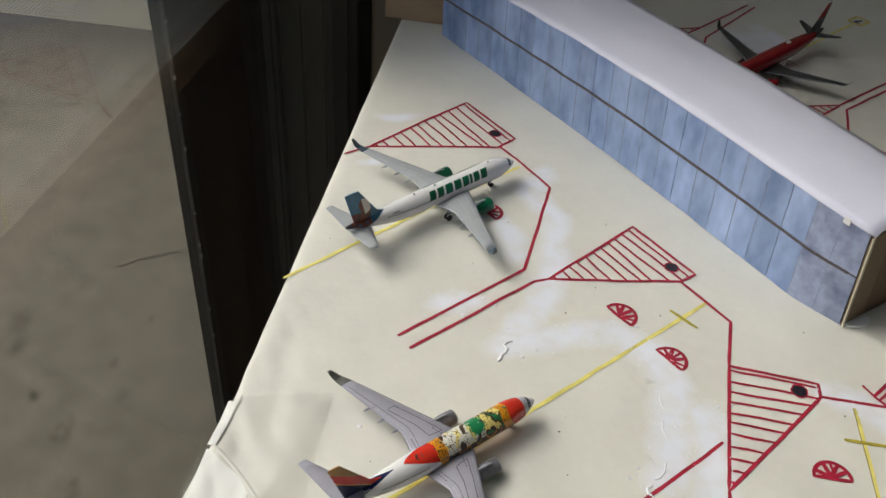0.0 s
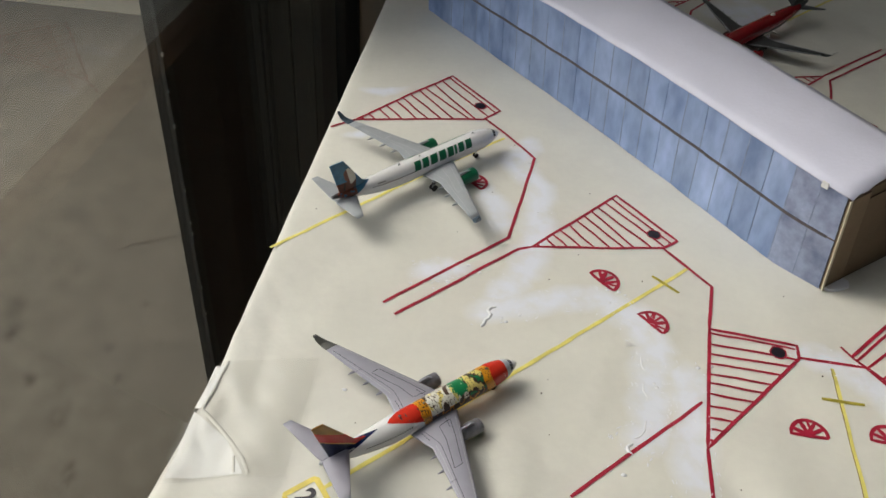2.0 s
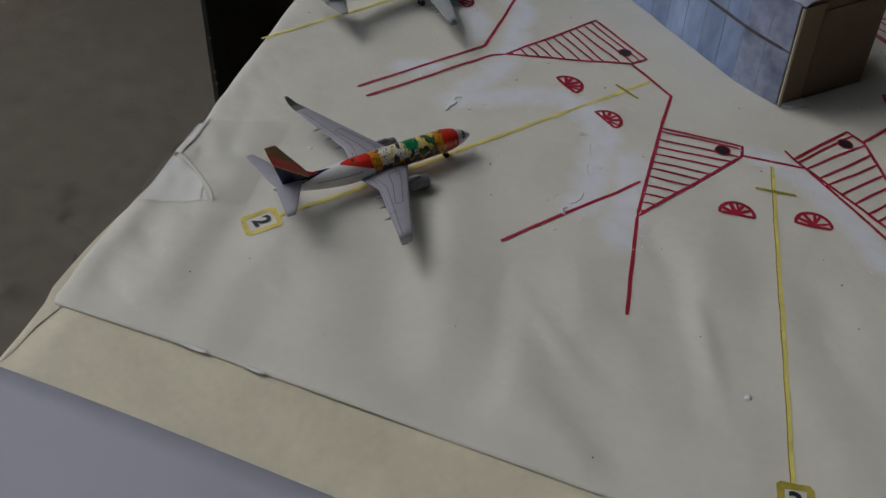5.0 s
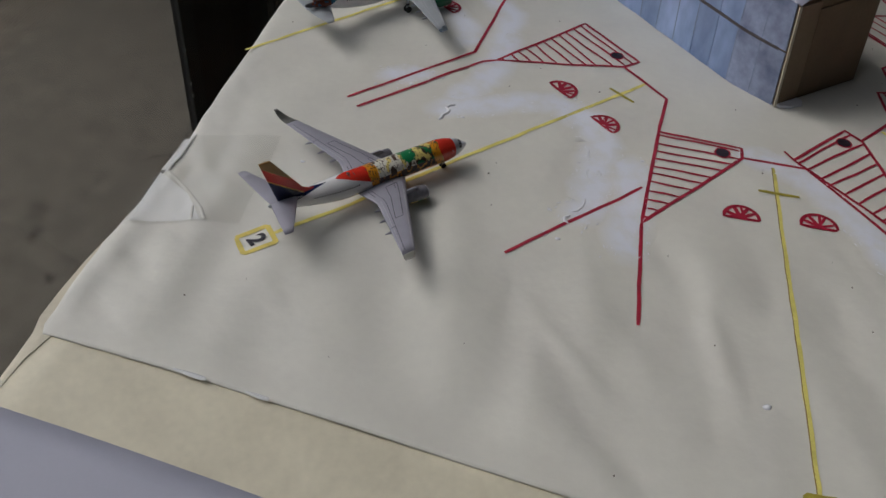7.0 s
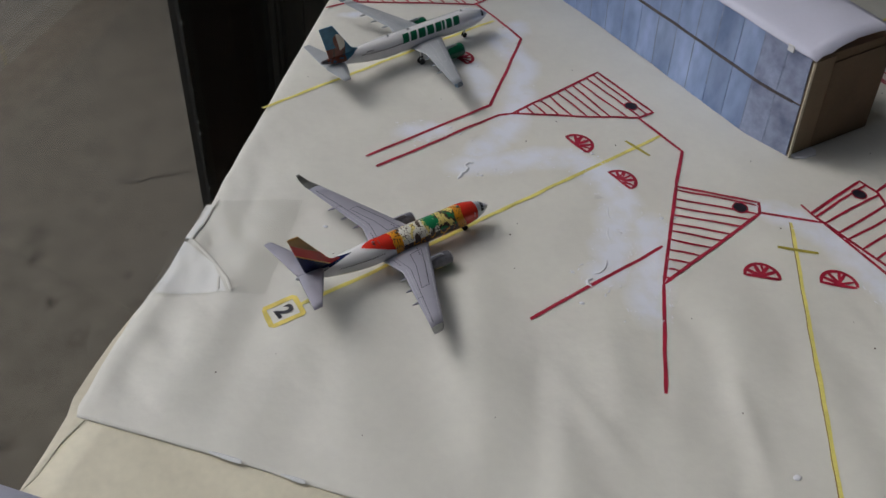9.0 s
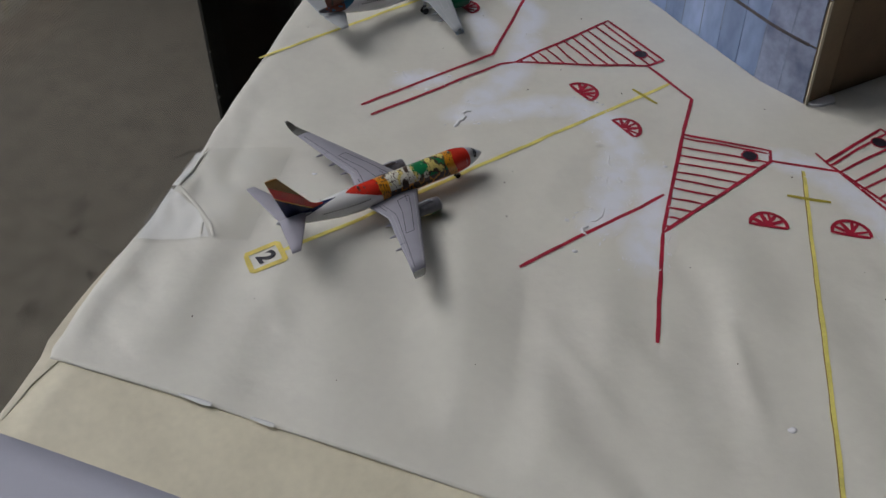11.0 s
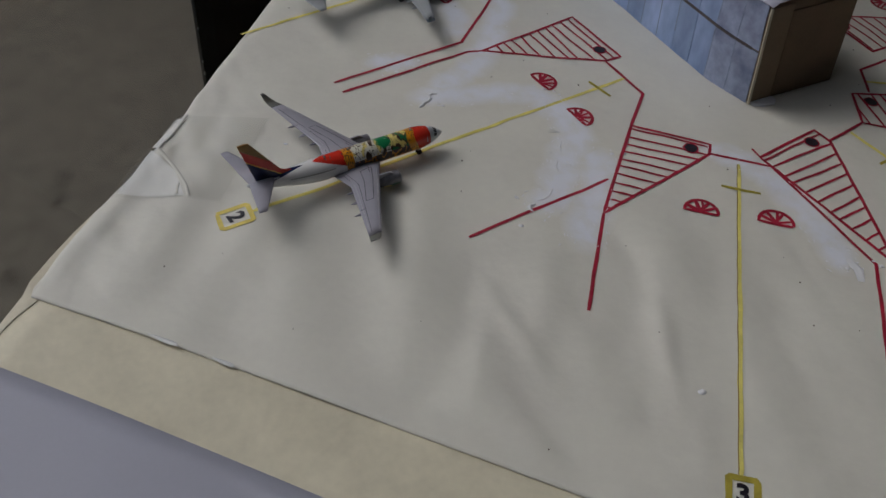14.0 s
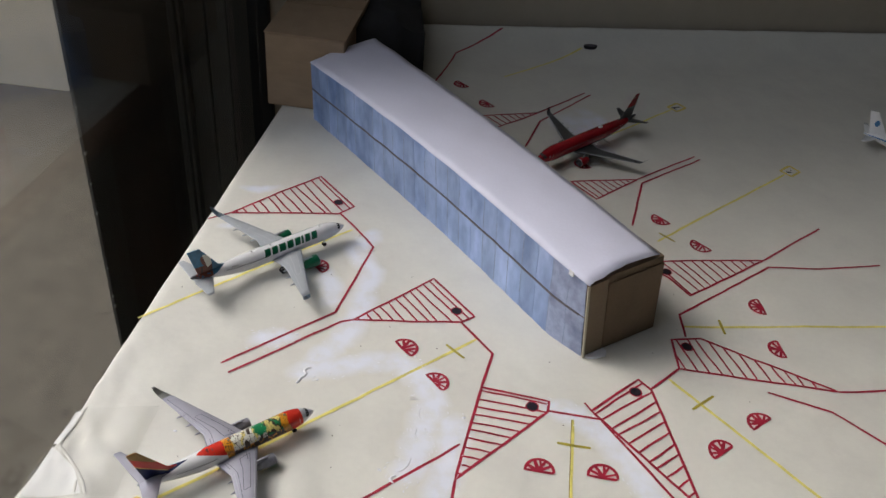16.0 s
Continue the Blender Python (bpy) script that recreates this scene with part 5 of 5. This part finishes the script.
def wheel(x, y, z, r, w):
    n = 16
    return loft([[(x + rr * math.cos(2 * math.pi * k / n), y + yy, z + rr * math.sin(2 * math.pi * k / n)) for k in range(n)] for yy, rr in ((-w / 2, r * 0.75), (-w / 2 * 0.6, r), (w / 2 * 0.6, r), (w / 2, r * 0.75))])


def stand_pose(nose, tail, z):
    """Pose of an aircraft whose nose and tail stand over two plan points."""
    d = Vector(nose) - Vector(tail)
    return Matrix.Translation((nose[0], nose[1], z)) @ pose(0, 0, 0, 0, 0, math.degrees(math.atan2(d.y, d.x)))


# colourful airliner: red, gold and picture bands on white
def florid_pick(s, ang):
    a = abs(ang)
    wav = 0.012 * math.sin(a / 28)
    if s < 0.088:
        return 0 if s > 0.02 else 1
    if s < 0.165 + wav:
        return 2 if a < 118 else 3
    if s < 0.205 + wav:
        k = noise.noise((s * 190, ang * 0.09, 3.0))
        return 3 if k < 0.28 else 8
    if s < 0.500:
        k = noise.noise((s * 34, ang * 0.020, 8.0)) + 0.35 * noise.noise((s * 90, ang * 0.05, 2.0))
        streak = abs(noise.noise((s * 55, ang * 0.032, 12.0)))
        if ((s - 0.335) / 0.034) ** 2 + ((a - 20) / 30) ** 2 < 1 + 0.9 * noise.noise((s * 120, ang * 0.08, 1)):
            return 4
        if a > 120:
            return 3
        # lower sides: brown and gold picture, darkened by the shade under the body
        if a > 72:
            return 7 if k > -0.1 else 3 if k > -0.3 else 8
        if streak < 0.035:
            return 7
        if s < 0.31:
            return 5 if k > 0.02 else 7 if k > -0.30 else 4
        if k > 0.30:
            return 5
        if k < -0.34:
            return 7
        return 6
    if s < 0.540 + wav * 0.5:
        k = noise.noise((s * 190, ang * 0.09, 5.0))
        return 3 if k < 0.25 else 7
    if s < 0.69:
        lim = 74 * (1 - (s - 0.540) / 0.150) ** 0.8
        if a < lim:
            return 8 if noise.noise((s * 120, ang * 0.05, 6.0)) > 0.48 else 2
        return 1 if a < 128 else 3 if s < 0.66 else 1
    if s < 0.965:
        lim = -6 + 82 * ((s - 0.69) / 0.24) ** 1.5
        return 9 if a < lim else 1
    return 0


def florid_fin(s, h):
    # sweeping bands: navy below, red, then gold towards the top
    k = h + 3.0 * (0.955 - s)
    if k < 0.52:
        return 0
    if k < 0.545:
        return 3
    return 1 if k < 0.74 else 2


FLORID = [M_SILVER, M_WHITE, M_LIV_RED, M_LIV_GOLD, M_LIV_GREEN, M_LIV_YELLOW, M_LIV_CREAM, M_LIV_BROWN, M_LIV_BROWN, M_LIV_NAVY]
PZ = 0.0
plane_a = airliner("model_airliner", stand_pose((0.0590, 0.1676), (-0.0125, 0.1268), PZ), "small airliner with red, gold and picture bands, navy tail", 0.0814, 0.0045, FLORID, florid_pick, [M_GREY_WING], [M_LIV_NAVY, M_LIV_RED, M_LIV_OCHRE, M_LIV_GOLD], florid_fin, M_TIP_GREY,
                   [M_NACELLE, M_LIV_GREEN, M_LIV_YELLOW, M_SILVER], lambda x, z: 3 if x > 0.0001 else (1 if z < -0.0006 and x > -0.0045 else 2 if z < -0.0006 and x > -0.0065 else 0), M_SILVER, [0.60 + 0.0115 * k for k in range(19)], panel_mat=M_GUN, res=(340, 120), belly_z=0.0086, wing_x=0.0302, tip=(0.0468, -0.0262, 0.0049), tail_tip=(0.0180, -0.0136, 0.0056), fin=(0.0134, 0.0058, 0.0205), markings=True)
# plain bars where the fin and bands carry lettering
fl = part("tail_lettering", skin_patch([((0.858 + 0.008 * k, 0.8635 + 0.008 * k), (sg * 30, sg * 42), 0.0) for k in range(9) for sg in (1, -1)], 0.0814, 0.0045, 0.0086, 0.00022, 1, 2), M_SILVER, plane_a, "row of small pale bars on the tail")


# white airliner with green bars and an animal-like picture on the tail
def green_pick(s, ang):
    a = abs(ang)
    if s < 0.016:
        return 1
    if s > 0.80:
        k = noise.noise((s * 60, ang * 0.03, 2.0))
        lim = 118 * min(1, (s - 0.80) / 0.11)
        if s > 0.975:
            return 4
        if a < lim:
            return 2 if s < 0.88 else (3 if k > -0.25 else 2)
    return 0 if a < 150 else 1


def green_fin(s, h):
    k = noise.noise((s * 40, h * 5, 3.0))
    u = (s - 0.905 - 0.05 * (h - 0.55)) / 0.032
    w = (h - 0.60) / 0.24
    if u * u + w * w < 0.8 + 0.5 * k:
        return 2 if u < 0.25 else 1
    if h < 0.46 and s > 0.875:
        return 1 if k > -0.3 else 3
    return 0


GREENL = [M_WHITE, M_SILVER, M_LIV_TEAL, M_LIV_RUST, M_GUN]
PB_L = 0.0900
plane_b = airliner("model_airliner", stand_pose((0.0775, 0.3130), (-0.0016, 0.2616), PZ), "white model airliner with green bars and blue-brown tail", PB_L, 0.0045, GREENL, green_pick, [M_LIGHT_WING], [M_LIV_TEAL, M_LIV_RUST, M_LIV_CREAM, M_LIV_BROWN], green_fin, M_GREY_TIP,
                   [M_DEEP_GREEN, M_SILVER], lambda x, z: 1 if x > 0.0003 else 0, M_GUN, [0.56 + 0.0095 * k for k in range(26)], scale=1.08, panel_mat=M_SILVER, eng_r=0.0031, res=(300, 110), belly_z=0.0094, wing_x=0.0300, chord=0.90, tip=(0.0463, -0.0251, 0.0058), tail_tip=(0.0158, -0.0108, 0.0022), fin=(0.0110, 0.0046, 0.0172), gear=(0.143, 0.485, 0.0075), eng_y=0.0136)
widths = (0.043, 0.043, 0.049, 0.048, 0.043, 0.017, 0.040, 0.044)
for sg in (1, -1):
    s1 = 0.565
    for w in widths:
        part("green_bar", skin_patch([((s1 - w, s1 - w * 0.16), (sg * 22, sg * 72), 0.012)], PB_L, 0.0045, 0.0094, 0.00006, 4, 8), M_DEEP_GREEN, plane_b, "dark green painted bar")
        s1 -= w + 0.004
    part("small_bar", skin_patch([((0.735 + 0.008 * k, 0.7405 + 0.008 * k), (sg * 52, sg * 59), 0.0) for k in range(5)], PB_L, 0.0045, 0.0094, 0.00006, 1, 1), M_GUN, plane_b)

# crimson airliner beyond the terminal
plane_c = airliner("model_airliner", stand_pose((0.2090, 0.3845), (0.2954, 0.4432), PZ), "crimson model airliner with dark wings and tail", 0.1045, 0.0050, [M_CRIMSON, M_BLACK, M_DARK_WING], lambda s, a: 1 if s < 0.02 else (2 if s > 0.90 else 0), [M_DARK_WING], [M_DARK_WING, M_CRIMSON], lambda s, h: 1 if h > 0.62 else 0, M_DARK_WING,
                   [M_CRIMSON, M_SILVER], lambda x, z: 1 if x > 0.0004 else 0, M_DARK_WING, [0.2 + 0.012 * k for k in range(50)], edge_mat=M_LIGHT_WING, wing_x=0.0355, tip=(0.0463, -0.0262, 0.0040), eng_y=0.0118, eng_r=0.0031, belly_z=0.0112, wing_dz=-0.0022, tail_tip=(0.0140, -0.0120, 0.0036), fin=(0.0150, 0.0048, 0.0195))
dome = bmesh.new()
bmesh.ops.create_uvsphere(dome, u_segments=16, v_segments=10, radius=1)
for v in dome.verts:
    v.co = Vector((-0.1045 * 0.62 + v.co.x * 0.0022, v.co.y * 0.0012, 0.0112 + 0.0050 + v.co.z * 0.0012))
part("radome", dome, M_WHITE, plane_c, "white dome on the roof", smooth=True)

# white airliner with a blue stripe
plane_d = airliner("model_airliner", stand_pose((0.545, 0.375), (0.468, 0.4225), PZ), "white model airliner with a blue stripe", 0.0900, 0.0049, [M_WHITE, M_AIR_BLUE, M_SILVER], lambda s, a: 1 if 62 < abs(a) < 86 and s > 0.05 else 0, [M_WHITE], [M_WHITE, M_AIR_BLUE], lambda s, h: 1 if ((s - 0.93) / 0.02) ** 2 + ((h - 0.62) / 0.12) ** 2 < 1 else 0, M_WHITE,
                   [M_WHITE, M_SILVER], lambda x, z: 1 if x > 0.0004 else 0, M_SILVER, [0.2 + 0.012 * k for k in range(50)], panel_mat=M_SILVER)
